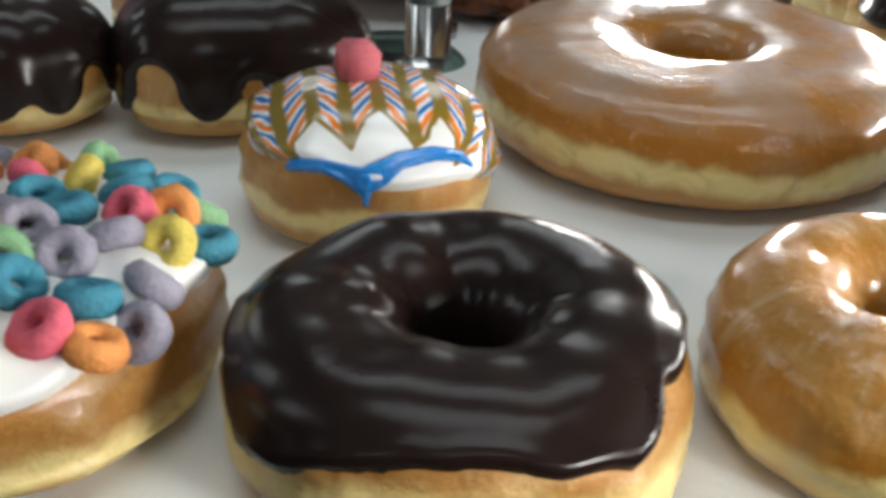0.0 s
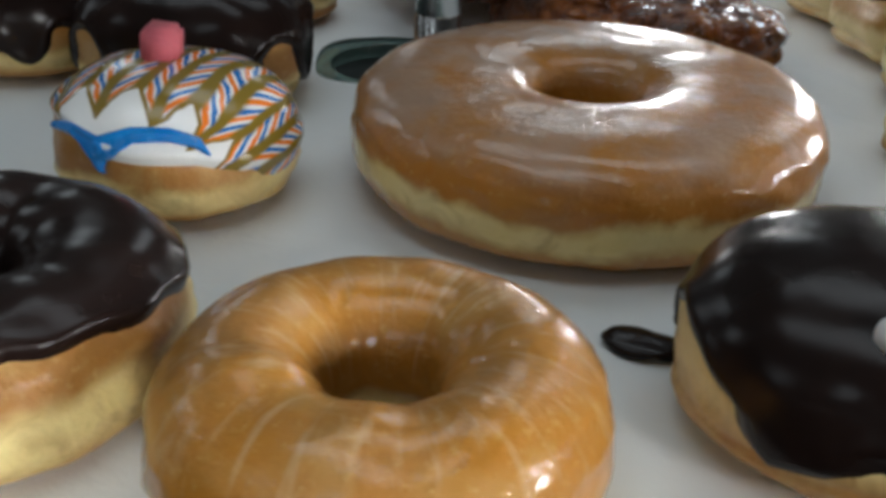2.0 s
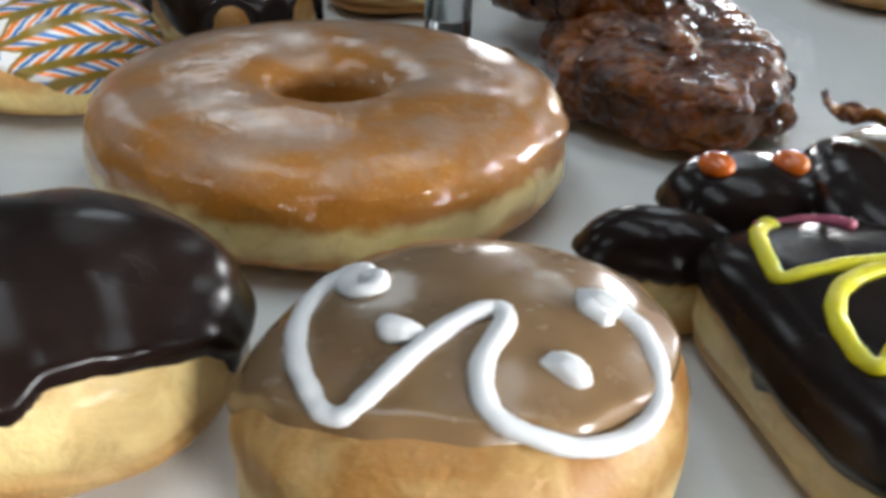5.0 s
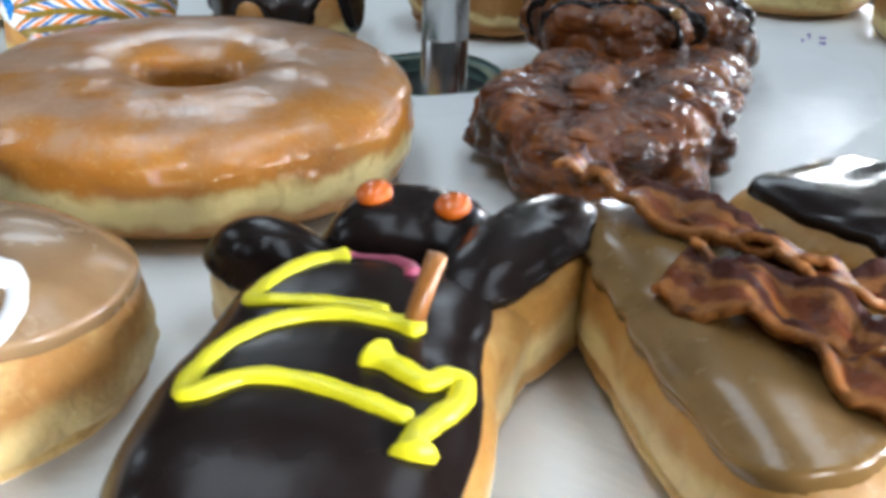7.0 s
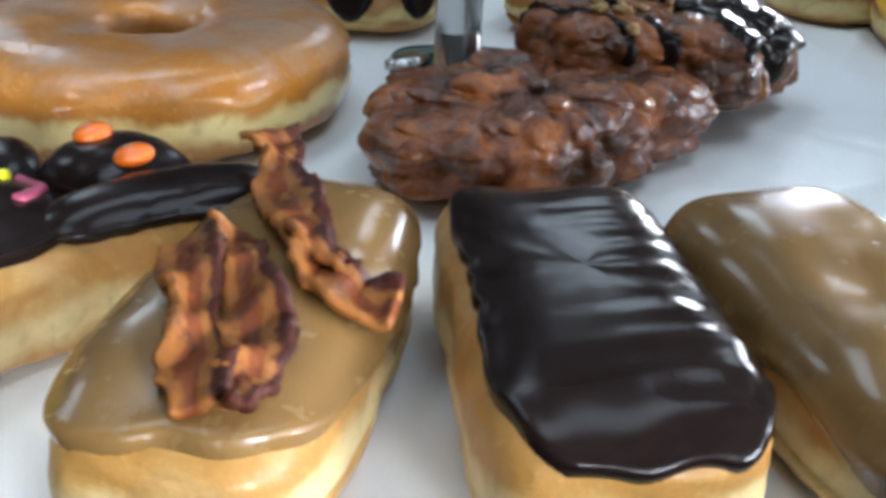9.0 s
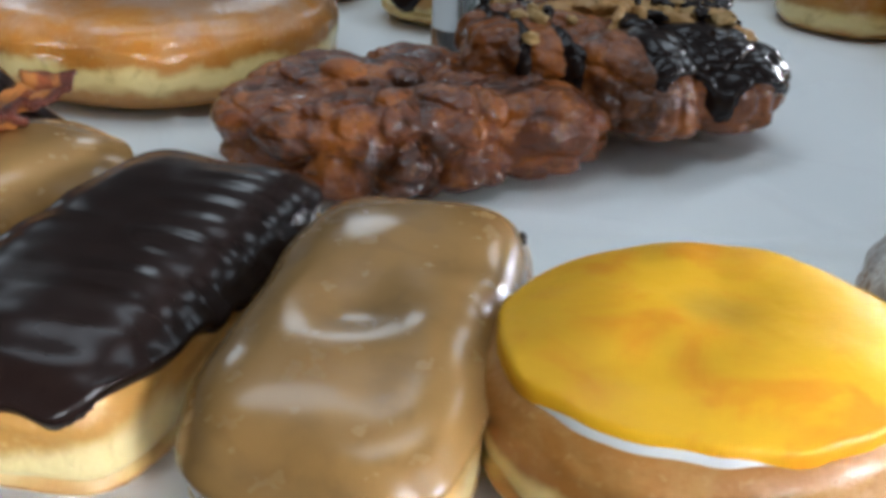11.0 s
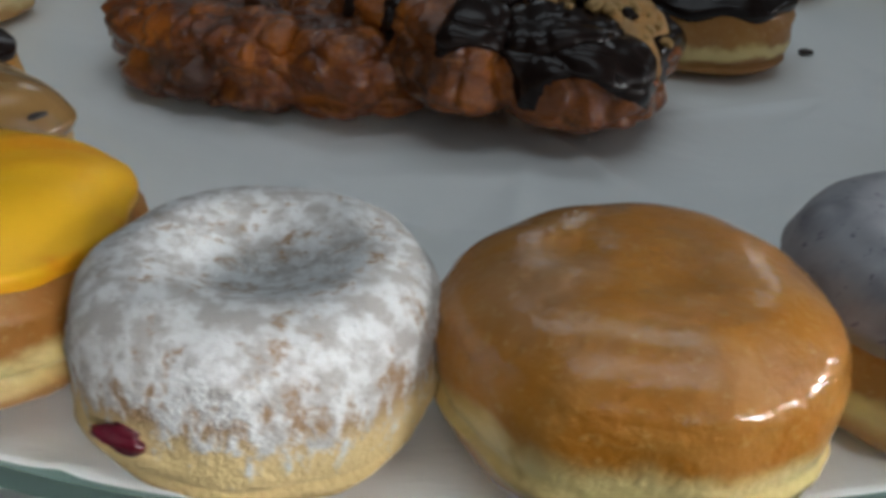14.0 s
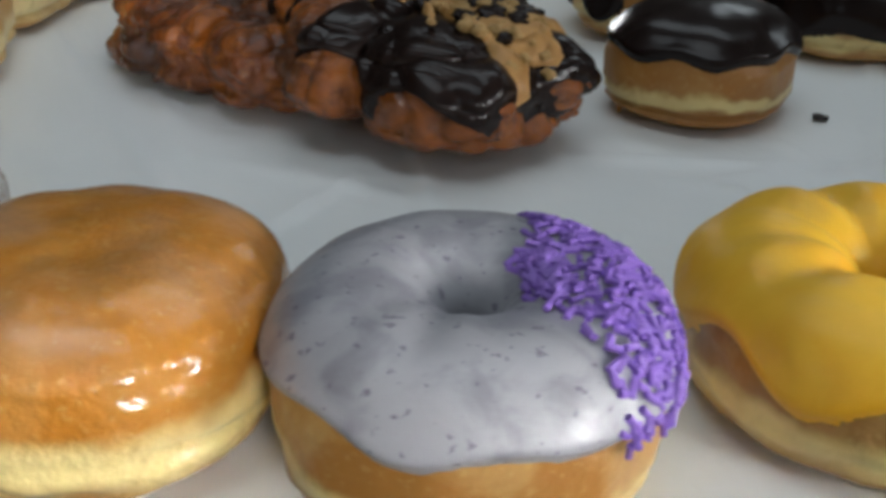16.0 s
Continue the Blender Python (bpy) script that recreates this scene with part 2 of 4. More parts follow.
FRITTER = fritter_skin("fritter_skin")
FRITTER_B = fritter_skin("fritter_skin_amber", (0.24, 0.064, 0.007))
FRITTER_GLAZE = fritter_skin("fritter_glaze", (0.27, 0.074, 0.008))
PEANUT = icing("peanut_butter", (0.50, 0.27, 0.08), 0.45, 0.1, (0.36, 0.17, 0.04), 0.8, 120, 0.9)
NUT = plain("nut_crumb", (0.52, 0.32, 0.11), 0.6, vary=0.4)
SUGAR_CUBE = plain("sugared_pink_jelly", (0.80, 0.17, 0.21), 0.6, grain=900, vary=0.35, relief=0.8, sss=0.15)
CANDY = plain("orange_candy_shell", (0.85, 0.17, 0.008), 0.22, 0.6, relief=0.03)
PRETZEL = plain("pretzel_stick", (0.42, 0.16, 0.03), 0.35, 0.3, vary=0.5)
PURPLE = plain("purple_sprinkle", (0.30, 0.165, 0.62), 0.5)
JELLY = plain("red_jelly", (0.11, 0.005, 0.016), 0.35, 0.2, relief=0.6)
ORANGE_SUGAR = plain("orange_sugar", (0.85, 0.16, 0.02), 0.5)
TEAL_SUGAR = plain("teal_sugar", (0.05, 0.45, 0.42), 0.5)
CRUMB = plain("dark_crumb", (0.03, 0.02, 0.018), 0.6)
CEREAL = [plain("cereal_" + nm, c, 0.65, grain=500, vary=0.35, relief=0.9) for nm, c in (
    ("green", (0.24, 0.47, 0.24)), ("orange", (0.84, 0.32, 0.08)), ("pink", (0.76, 0.12, 0.18)),
    ("teal", (0.035, 0.24, 0.34)), ("yellow", (0.70, 0.55, 0.10)), ("lilac", (0.31, 0.29, 0.36)))]


def feather_material():
    """White icing combed with orange, blue and olive lines into chevrons."""
    n = Nodes("feathered_icing", 0.22, coat=0.35)
    x, y, z = n.axes()
    wob = n.math("MULTIPLY", n.math("SUBTRACT", n.noise(60, 3), 0.5), 0.006)
    flank = n.math("MULTIPLY", n.math("MULTIPLY", n.math("MAXIMUM", n.math("SUBTRACT", 0.034, z), 0.0), 1.1), n.math("SIGN", x))
    fold = n.math("PINGPONG", n.math("ADD", n.math("ADD", n.math("ADD", x, flank), wob), 0.2013), 0.0092)
    s = n.math("ADD", n.math("ADD", y, n.math("MULTIPLY", fold, 1.5)), wob)
    saw = n.math("FRACT", n.math("MULTIPLY", n.math("ADD", s, 1.0), 105.0))
    ramp = n.add("ShaderNodeValToRGB")
    ramp.color_ramp.interpolation = "LINEAR"
    n.t.links.new(saw, ramp.inputs[0])
    e = ramp.color_ramp.elements
    wh, orr, bl = (0.80, 0.80, 0.78, 1), (0.82, 0.20, 0.012, 1), (0.012, 0.16, 0.50, 1)
    e[0].position, e[0].color = 0.0, wh
    e[1].position, e[1].color = 1.0, wh
    for p, c in ((0.10, wh), (0.16, orr), (0.42, orr), (0.48, wh), (0.56, wh), (0.62, bl), (0.86, bl), (0.92, wh)):
        k = e.new(p)
        k.color = c
    spine = n.step(fold, 0.0030, 0.0014)
    spine2 = n.math("MAXIMUM", spine, n.step(fold, 0.0064, 0.0078))
    c = n.mix(spine2, ramp.outputs[0], (0.22, 0.15, 0.018))
    front = n.math("ADD", n.math("ADD", n.math("MULTIPLY", y, -1.0), n.math("MULTIPLY", fold, -1.14)), wob)
    c = n.mix(n.step(front, 0.0193, 0.0200), c, (0.24, 0.15, 0.016))
    c = n.mix(n.step(front, 0.0212, 0.0220), c, (0.80, 0.81, 0.80))
    n.set("Base Color", c)
    n.bump(n.noise(90, 4), 0.3, 0.002)
    return n.m


def powder_material():
    n = Nodes("sugar_dusted_dough", 0.75)
    x, y, z = n.axes()
    tall = n.stretched(1, 1, 0.55)
    a, b = n.math("ADD", n.math("MULTIPLY", n.noise(62, 4, 0.6, tall), 0.40), n.math("MULTIPLY", n.noise(280, 5, 0.66, tall), 0.60)), n.noise(900, 3)
    base = n.mix(n.step(z, 0.018, 0.026), (0.80, 0.60, 0.28), (0.40, 0.25, 0.13))
    base = n.mix(n.step(z, 0.008, 0.003), base, (0.5, 0.27, 0.1))
    cover = n.math("ADD", a, n.math("MULTIPLY", n.math("ADD", n.step(z, 0.000, 0.042), 0.02), 0.24))
    f = n.step(n.math("ADD", cover, n.math("MULTIPLY", b, 0.08)), 0.640, 0.745)
    n.set("Base Color", n.mix(f, base, n.mix(n.step(n.noise(170, 5, 0.66), 0.40, 0.60), (0.55, 0.52, 0.49), (0.86, 0.86, 0.85))))
    n.bump(n.math("ADD", a, n.math("MULTIPLY", b, 0.4)), 0.9, 0.0034)
    return n.m


def bacon_material():
    n = Nodes("fried_bacon", 0.45, coat=0.10)
    n.set("Specular IOR Level", 0.22)
    across = n.add("ShaderNodeSeparateXYZ")
    n.t.links.new(n.add("ShaderNodeTexCoord").outputs["UV"], across.inputs[0])
    lane = n.math("ADD", across.outputs[1], n.math("MULTIPLY", n.math("SUBTRACT", n.noise(70, 3), 0.5), 0.55))
    c = n.mix(n.step(lane, 0.22, 0.34), (0.36, 0.130, 0.024), (0.21, 0.052, 0.012))
    c = n.mix(n.step(lane, 0.56, 0.64), c, (0.34, 0.130, 0.030))
    c = n.mix(n.step(lane, 0.74, 0.84), c, (0.085, 0.020, 0.010))
    c = n.mix(n.math("MULTIPLY", n.step(n.noise(120, 5), 0.52, 0.70), 0.75), c, (0.045, 0.014, 0.011))
    n.set("Base Color", c)
    n.bump(n.noise(190, 6, 0.65), 0.9, 0.0022)
    return n.m


def paper_material():
    n = Nodes("white_paper", 0.62)
    a, b = n.noise(9, 5, 0.6, warp=1.5), n.noise(55, 5, 0.6)
    n.set("Base Color", n.mix(n.math("MULTIPLY", a, 0.35), (0.90, 0.915, 0.91), (0.80, 0.82, 0.81)))
    n.set("Roughness", n.math("ADD", 0.42, n.math("MULTIPLY", a, 0.3)))
    n.bump(n.math("ADD", a, n.math("MULTIPLY", b, 0.15)), 0.35, 0.006)
    return n.m


def steel_material():
    n = Nodes("brushed_steel", 0.3, 1.0)
    g = n.noise(900, 3, 0.5, n.stretched(1, 1, 0.02))
    n.set("Base Color", n.mix(g, (0.70, 0.70, 0.70), (0.55, 0.55, 0.55)))
    n.set("Roughness", n.math("ADD", 0.14, n.math("MULTIPLY", g, 0.2)))
    return n.m


def glass_material():
    n = Nodes("green_edged_glass", 0.03)
    n.set("Base Color", (0.62, 0.84, 0.77))
    n.set("Transmission Weight", 0.85), n.set("IOR", 1.5)
    n.set("Roughness", n.math("MULTIPLY", n.noise(20, 3), 0.08))
    return n.m


FEATHER, POWDER, BACON, PAPER, STEEL, GLASS = feather_material(), powder_material(), bacon_material(), paper_material(), steel_material(), glass_material()
WALL_PAINT = plain("wall_paint", (0.26, 0.245, 0.23), 0.7, grain=3, vary=0.12)
CEIL_PAINT = plain("ceiling_paint", (0.78, 0.78, 0.76), 0.8, grain=4, vary=0.06)
FLOOR_TILE = plain("floor_vinyl", (0.12, 0.11, 0.10), 0.4, grain=5, vary=0.4)
CASE_BASE = plain("case_base_laminate", (0.30, 0.31, 0.32), 0.4, grain=12, vary=0.3)
LOWER_PAPER = plain("lower_paper", (0.62, 0.64, 0.63), 0.7, grain=14, vary=0.2)
HUB_GREY = plain("hub_plate_grey", (0.05, 0.055, 0.055), 0.25, grain=60, vary=0.4)

# ---- shapes ----
def sines(seed, count, low, high):
    """A smooth random function of an angle, about -1 to 1, that closes on itself."""
    g = np.random.default_rng(seed)
    k, p, w = g.integers(low, high + 1, count), g.uniform(0, 6.283, count), g.uniform(0.4, 1.0, count)
    return lambda u: sum(w[i] * np.sin(k[i] * u + p[i]) for i in range(count)) / w.sum() * 1.6


class Bun:
    """A bun: an outline (superellipse a x b) with a domed crown; v runs 0 (crown) .. 0.5 (waist) .. 1 (under)."""
    closed = False

    def __init__(self, a, b, h, waist=0.45, n=2.0, nt=2.6, nb=4.4, dimple=0.0, dimple_r=0.4, wob=0.02, seed=1, crease=0.0, crease_v=0.55, taper=0.0, axis=0.0, dents=()):
        self.axis, self.dents = radians(axis), dents
        self.a, self.b, self.h, self.ze, self.n, self.nt, self.nb = a, b, h, h * waist, n, nt, nb
        self.dimple, self.dr, self.wob, self.f, self.f2 = dimple, dimple_r, wob, sines(seed, 4, 2, 5), sines(seed + 7, 6, 3, 11)
        self.crease, self.cv, self.taper = crease, crease_v, taper

    def rim(self, u):
        c, s = np.abs(np.cos(u - self.axis)) / self.a, np.abs(np.sin(u - self.axis)) / self.b
        return (c ** self.n + s ** self.n) ** (-1 / self.n) * (1 + self.wob * self.f(u) + self.wob * 0.4 * self.f2(u)) * (1 + self.taper * np.cos(u))

    def at(self, u, v):
        u, v = np.broadcast_arrays(np.asarray(u, float), np.asarray(v, float))
        q = v * np.pi
        e = np.where(v < 0.5, 2 / self.nt, 2 / self.nb)
        rho = np.abs(np.sin(q)) ** e
        cz = np.abs(np.cos(q)) ** e
        z = np.where(v < 0.5, self.ze + (self.h - self.ze) * cz, self.ze * (1 - cz))
        z = z - np.where(v < 0.5, self.dimple * np.exp(-((rho / self.dr) ** 2)), 0)
        z = z + np.where(v < 0.5, self.h * self.wob * 0.9 * self.f2(u * 1.0) * rho ** 3 * (1 - rho) * 2, 0)
        r = self.rim(u) * rho * (1 - self.crease * np.exp(-(((v - self.cv - 0.012 * self.f(u + 1)) / 0.018) ** 2)))
        x, y = r * np.cos(u), r * np.sin(u)
        for dx, dy, deep, wide in self.dents:
            z = z - np.where(v < 0.5, deep * np.exp(-(((x - dx) ** 2 + (y - dy) ** 2) / wide ** 2)), 0)
        return np.stack([x, y, z], -1)

    def top(self, x, y):
        u = math.atan2(y, x)
        rho = min(math.hypot(x, y) / float(self.rim(np.float64(u))), 1.0)
        return self.ze + (self.h - self.ze) * (1 - rho ** self.nt) ** (1 / self.nt) - self.dimple * math.exp(-((rho / self.dr) ** 2)) - sum(
            deep * math.exp(-(((x - dx) ** 2 + (y - dy) ** 2) / wide ** 2)) for dx, dy, deep, wide in self.dents)


class Ring:
    """A ring: v runs 0 (inside the hole) .. 0.25 (crown) .. 0.5 (outer waist) .. 0.75 (under) .. 1."""
    closed = True

    def __init__(self, r, hole, h, waist=0.45, n=2.3, nb=3.6, wob=0.02, seed=1, crease=0.0, crease_v=0.56):
        self.rc, self.a, self.h, self.ze, self.n, self.nb, self.wob = (r + hole) / 2, (r - hole) / 2, h, h * waist, n, nb, wob
        self.f, self.f2, self.g = sines(seed, 4, 2, 5), sines(seed + 5, 6, 3, 12), sines(seed + 9, 4, 2, 6)
        self.crease, self.cv = crease, crease_v

    def at(self, u, v):
        u, v = np.broadcast_arrays(np.asarray(u, float), np.asarray(v, float))
        q = np.pi - v * 2 * np.pi
        s, c = np.sin(q), np.cos(q)
        e = np.where(s > 0, 2 / self.n, 2 / self.nb)
        z = np.where(s > 0, self.ze + (self.h - self.ze) * np.abs(s) ** e, self.ze - self.ze * np.abs(s) ** e)
        a = self.a * (1 + self.wob * 1.5 * self.g(u)) * (1 - self.crease * np.exp(-(((v - self.cv - 0.01 * self.f(u)) / 0.014) ** 2)))
        r = self.rc * (1 + self.wob * self.f(u)) + a * np.sign(c) * np.abs(c) ** e
        z = z * (1 + self.wob * 1.2 * self.f2(u) * np.clip(s, 0, 1))
        return np.stack([r * np.cos(u), r * np.sin(u), z], -1)

    def top(self, x, y):
        d = min(abs((math.hypot(x, y) - self.rc) / self.a), 1.0)
        return self.ze + (self.h - self.ze) * (1 - d ** self.n) ** (1 / self.n)


class Knobbly(Bun):
    """A fritter: a bun whose whole skin bulges in knobs with dark furrows between."""

    size, deep, shift = 0.020, 0.009, Vector((0, 0, 0))

    def knobs(self, size, deep, seed):
        self.size, self.deep, self.shift = size, deep, Vector((seed * 3.7, seed * 1.3, 0.5))
        return self

    def at(self, u, v):
        p = Bun.at(self, u, v)
        flat = p.reshape(-1, 3)
        c = np.array([0, 0, self.h * 0.4])
        out = flat - c
        out /= np.linalg.norm(out / np.array([self.a, self.b, self.h * 0.6]), axis=1, keepdims=True) + 1e-9
        out /= np.linalg.norm(out, axis=1, keepdims=True) + 1e-9
        d = np.empty(len(flat))
        for i, q in enumerate(flat):
            w = Vector(q)
            w = w + 0.005 * noise.noise_vector(w * 45)
            f = noise.voronoi(w / self.size + self.shift)[0]
            f2 = noise.voronoi(w / (self.size * 0.42) + self.shift)[0]
            d[i] = 1.0 - 0.75 * min(f[0], 1.0) ** 2 - 0.16 * math.exp(-((f[1] - f[0]) / 0.16) ** 2)
            d[i] += 0.11 - 0.24 * min(f2[0], 1.0) ** 2 - 0.08 * math.exp(-((f2[1] - f2[0]) / 0.16) ** 2) + 0.13 * noise.noise(w * 60) + 0.03 * noise.noise(w * 210)
        moved = flat + out * ((d - 1.0) * self.deep)[:, None]
        moved[:, 2] = np.maximum(moved[:, 2], 0.0006)
        return moved.reshape(p.shape)


def skin(shape, x, y):
    """The point of a bun's real skin over local x, y."""
    u = math.atan2(y, x)
    rho = min(math.hypot(x, y) / float(shape.rim(np.float64(u))), 0.99)
    return shape.at(np.float64(u), np.float64(math.asin(rho ** (shape.nt / 2)) / math.pi))


def mesh_object(name, verts, faces, material, parent=None, label="", flat=False):
    me = bpy.data.meshes.new(name)
    me.from_pydata([tuple(p) for p in verts], [], faces)
    if not flat:
        me.polygons.foreach_set("use_smooth", [True] * len(me.polygons))
    me.materials.append(material)
    ob = new(name, me)
    if parent:
        ob.parent = parent
    return tagged(ob, label) if label else ob


def part(name, bm, material, parent, label=""):
    me = bpy.data.meshes.new(name)
    bm.to_mesh(me)
    bm.free()
    me.polygons.foreach_set("use_smooth", [True] * len(me.polygons))
    me.materials.append(material)
    ob = new(name, me)
    ob.parent = parent
    return tagged(ob, label) if label else ob


def grid(shape, nu, nv, v0=0.0, v1=1.0):
    u = np.linspace(0, 2 * np.pi, nu, endpoint=False)
    v = np.linspace(v0, v1, nv)
    U, V = np.meshgrid(u, v, indexing="ij")
    return U, V, shape.at(U, V)


def grid_normals(P):
    du = np.roll(P, -1, 0) - np.roll(P, 1, 0)
    dv = np.gradient(P, axis=1)
    n = np.cross(dv, du)
    ln = np.linalg.norm(n, axis=-1, keepdims=True)
    n = np.where(ln > 1e-14, n / np.maximum(ln, 1e-14), np.array([0, 0, 1.0]))
    return n


def grid_faces(nu, nv, keep=None):
    out = []
    for i in range(nu):
        j = (i + 1) % nu
        for k in range(nv - 1):
            q = (i * nv + k, i * nv + k + 1, j * nv + k + 1, j * nv + k)
            if keep is None or keep[i, k] or keep[j, k] or keep[i, k + 1] or keep[j, k + 1]:
                out.append(q)
    return out


def dough_body(shape, material, parent, nu=96, nv=56, name="dough", move=None, label=""):
    U, V, P = grid(shape, nu, nv)
    P = P.reshape(-1, 3)
    # the skin of the sides is a little puckered
    side = np.clip((V.reshape(-1) - 0.34) * 9, 0, 1)
    for i, q in enumerate(P):
        if side[i] > 0:
            w = Vector((q[0] * 55, q[1] * 55, q[2] * 190))
            k = 0.0014 * noise.noise(w) + 0.0007 * noise.noise(w * 2.7)
            r = math.hypot(q[0], q[1]) + 1e-6
            P[i, :2] = q[:2] * (1 + side[i] * k / r)
    if move is not None:
        P = np.array([move @ Vector(p) for p in P])
    return mesh_object(name, P, grid_faces(nu, nv), material, parent, label)


def coat(shape, material, parent, mask, thick=0.0016, soft=0.004, v0=0.0, v1=0.8, nu=160, nv=90, name="icing", move=None, label="", ripple=0.0):
    """Icing that lies on a shape where mask(U, V, P) is above zero (metres from its edge), with a rounded lip."""
    U, V, P = grid(shape, nu, nv, v0, v1)
    N = grid_normals(P)
    m = mask(U, V, P)
    s = np.clip(m / soft, 0, 1)
    off = thick * np.sqrt(s) * (1 + 0.45 * np.exp(-(((m - soft) / (soft * 0.8)) ** 2))) - 0.0009 * (1 - s)
    if ripple:
        off = off + ripple * s * np.sin(P[..., 0] * 640 + 1.2 * np.sin(P[..., 1] * 70)) * np.clip(P[..., 1] / 0.02 + 0.5, 0.15, 1)
    wave = np.array([noise.noise(Vector(q) * 75) for q in P.reshape(-1, 3)]).reshape(off.shape)
    off = off + 0.00035 * s * wave * min(thick / 0.0016, 1)
    Q = (P + N * off[..., None]).reshape(-1, 3)
    if move is not None:
        Q = np.array([move @ Vector(p) for p in Q])
    return mesh_object(name, Q, grid_faces(nu, nv, m > 0), material, parent, label)


def lower_edge(seed, v, amp, low=3, high=9, scale=0.1):
    """A dripping lower edge at v, as a mask."""
    f = sines(seed, 7, low, high)
    return lambda U, V, P: (v + amp * f(U) - V) * scale


def edge_through(points, seed, amp=0.012, scale=0.1, inner=None):
    """A mask whose lower edge runs through (degrees, v) points round the doughnut, with small drips."""
    f = sines(seed, 6, 9, 22)
    d, w = [p[0] for p in points], [p[1] for p in points]

    def mask(U, V, P):
        m = np.interp(np.degrees(U) % 360, d, w, period=360) + amp * f(U) - V
        return (m if inner is None else np.minimum(m, V + inner)) * scale
    return mask


def band(points, width):
    """A mask that follows 3D points on a skin, as wide as given at each of them."""
    def mask(U, V, P):
        best = np.full(U.shape, -1.0)
        for (p, q), (w0, w1) in zip(zip(points, points[1:]), zip(width, width[1:])):
            a, b = np.array(p), np.array(q)
            f = np.clip(((P - a) @ (b - a)) / ((b - a) @ (b - a)), 0, 1)
            best = np.maximum(best, (w0 + (w1 - w0) * f) * 0.5 - np.linalg.norm(P - a - f[..., None] * (b - a), axis=-1))
        return best
    return mask


def spline(points, steps=10):
    pts = [Vector(p) for p in points]
    pts = [pts[0] * 2 - pts[1], *pts, pts[-1] * 2 - pts[-2]]
    out = []
    for i in range(1, len(pts) - 2):
        a, b, c, d = pts[i - 1:i + 3]
        for k in range(steps):
            t = k / steps
            out.append(0.5 * (2 * b + (c - a) * t + (2 * a - 5 * b + 4 * c - d) * t * t + (3 * b - a - 3 * c + d) * t ** 3))
    return out + [pts[-2]]


def piped(points, shape, radius, material, parent, name="piping", lift=0.35, blobs=(), squash=0.75, move=None, label="", sides=10):
    """A squeezed line of icing that follows the crown of a shape through local x, y points."""
    line = spline([(x, y, 0) for x, y in points])
    n = len(line)
    verts, faces = [], []
    for i, p in enumerate(line):
        z = shape.top(p.x, p.y) + 0.0012 + radius * lift
        d = (line[min(i + 1, n - 1)] - line[max(i - 1, 0)]).normalized()
        s = Vector((-d.y, d.x, 0))
        e = min(i, n - 1 - i) / 2.0
        r = radius * (math.sqrt(max(0.02, 1 - (1 - min(e, 1.0)) ** 2))) * (1 + 0.05 * math.sin(i * 0.7) + 0.03 * math.sin(i * 2.3))
        for bi, grow in blobs:
            r *= 1 + grow * math.exp(-(((i / (n - 1)) - bi) / 0.05) ** 2)
        for k in range(sides):
            a = 2 * math.pi * k / sides
            verts.append(Vector((p.x, p.y, z)) + s * (r * math.cos(a)) + Vector((0, 0, r * squash * math.sin(a))))
    for i in range(n - 1):
        for k in range(sides):
            j = (k + 1) % sides
            faces.append((i * sides + k, i * sides + j, (i + 1) * sides + j, (i + 1) * sides + k))
    faces += [tuple(range(sides))[::-1], tuple((n - 1) * sides + k for k in range(sides))]
    if move is not None:
        verts = [move @ v for v in verts]
    return mesh_object(name, verts, faces, material, parent, label)


def blob(name, x, y, z, rx, ry, rz, material, parent, rot=0.0, tilt=0.0, rough=0.0, seed=0, label=""):
    """A small rounded lump."""
    bm = bmesh.new()
    bmesh.ops.create_uvsphere(bm, u_segments=20, v_segments=12, radius=1)
    m = Matrix.LocRotScale((x, y, z), Euler((tilt, 0, rot)), (rx, ry, rz))
    for v in bm.verts:
        if rough:
            v.co *= 1 + rough * noise.noise(v.co * 1.6 + Vector((seed, 0, 0)))
        v.co = m @ v.co
    return part(name, bm, material, parent, label)


def thing(name, x, y, turn, label, category, group="", z=0.0):
    ob = new(name)
    ob.empty_display_size = 0.02
    ob.location = (x, y, z)
    ob.rotation_euler = (0, 0, radians(turn))
    return tagged(ob, label, category, group)


def solid(name, outline, z0, z1, material, parent=None, label="", hole=None):
    """A flat plate from an outline (list of x, y), with thickness and, if given, a hole of as many points."""
    n = len(outline)
    verts = [(x, y, z0) for x, y in outline] + [(x, y, z1) for x, y in outline]
    faces = [(i, (i + 1) % n, n + (i + 1) % n, n + i) for i in range(n)]
    if hole:
        verts += [(x, y, z0) for x, y in hole] + [(x, y, z1) for x, y in hole]
        for i in range(n):
            j = (i + 1) % n
            faces += [(2 * n + j, 2 * n + i, 3 * n + i, 3 * n + j), (n + i, n + j, 3 * n + j, 3 * n + i), (j, i, 2 * n + i, 2 * n + j)]
    else:
        faces += [tuple(range(n))[::-1], tuple(range(n, 2 * n))]
    return mesh_object(name, verts, faces, material, parent, label, flat=True)


def lathe(name, profile, material, parent=None, n=64, label=""):
    verts, faces = [], []
    for i in range(n):
        a = 2 * math.pi * i / n
        verts += [(r * math.cos(a), r * math.sin(a), z) for r, z in profile]
    k = len(profile)
    for i in range(n):
        j = (i + 1) % n
        faces += [(i * k + q, j * k + q, j * k + q + 1, i * k + q + 1) for q in range(k - 1)]
    return mesh_object(name, verts, faces, material, parent, label)

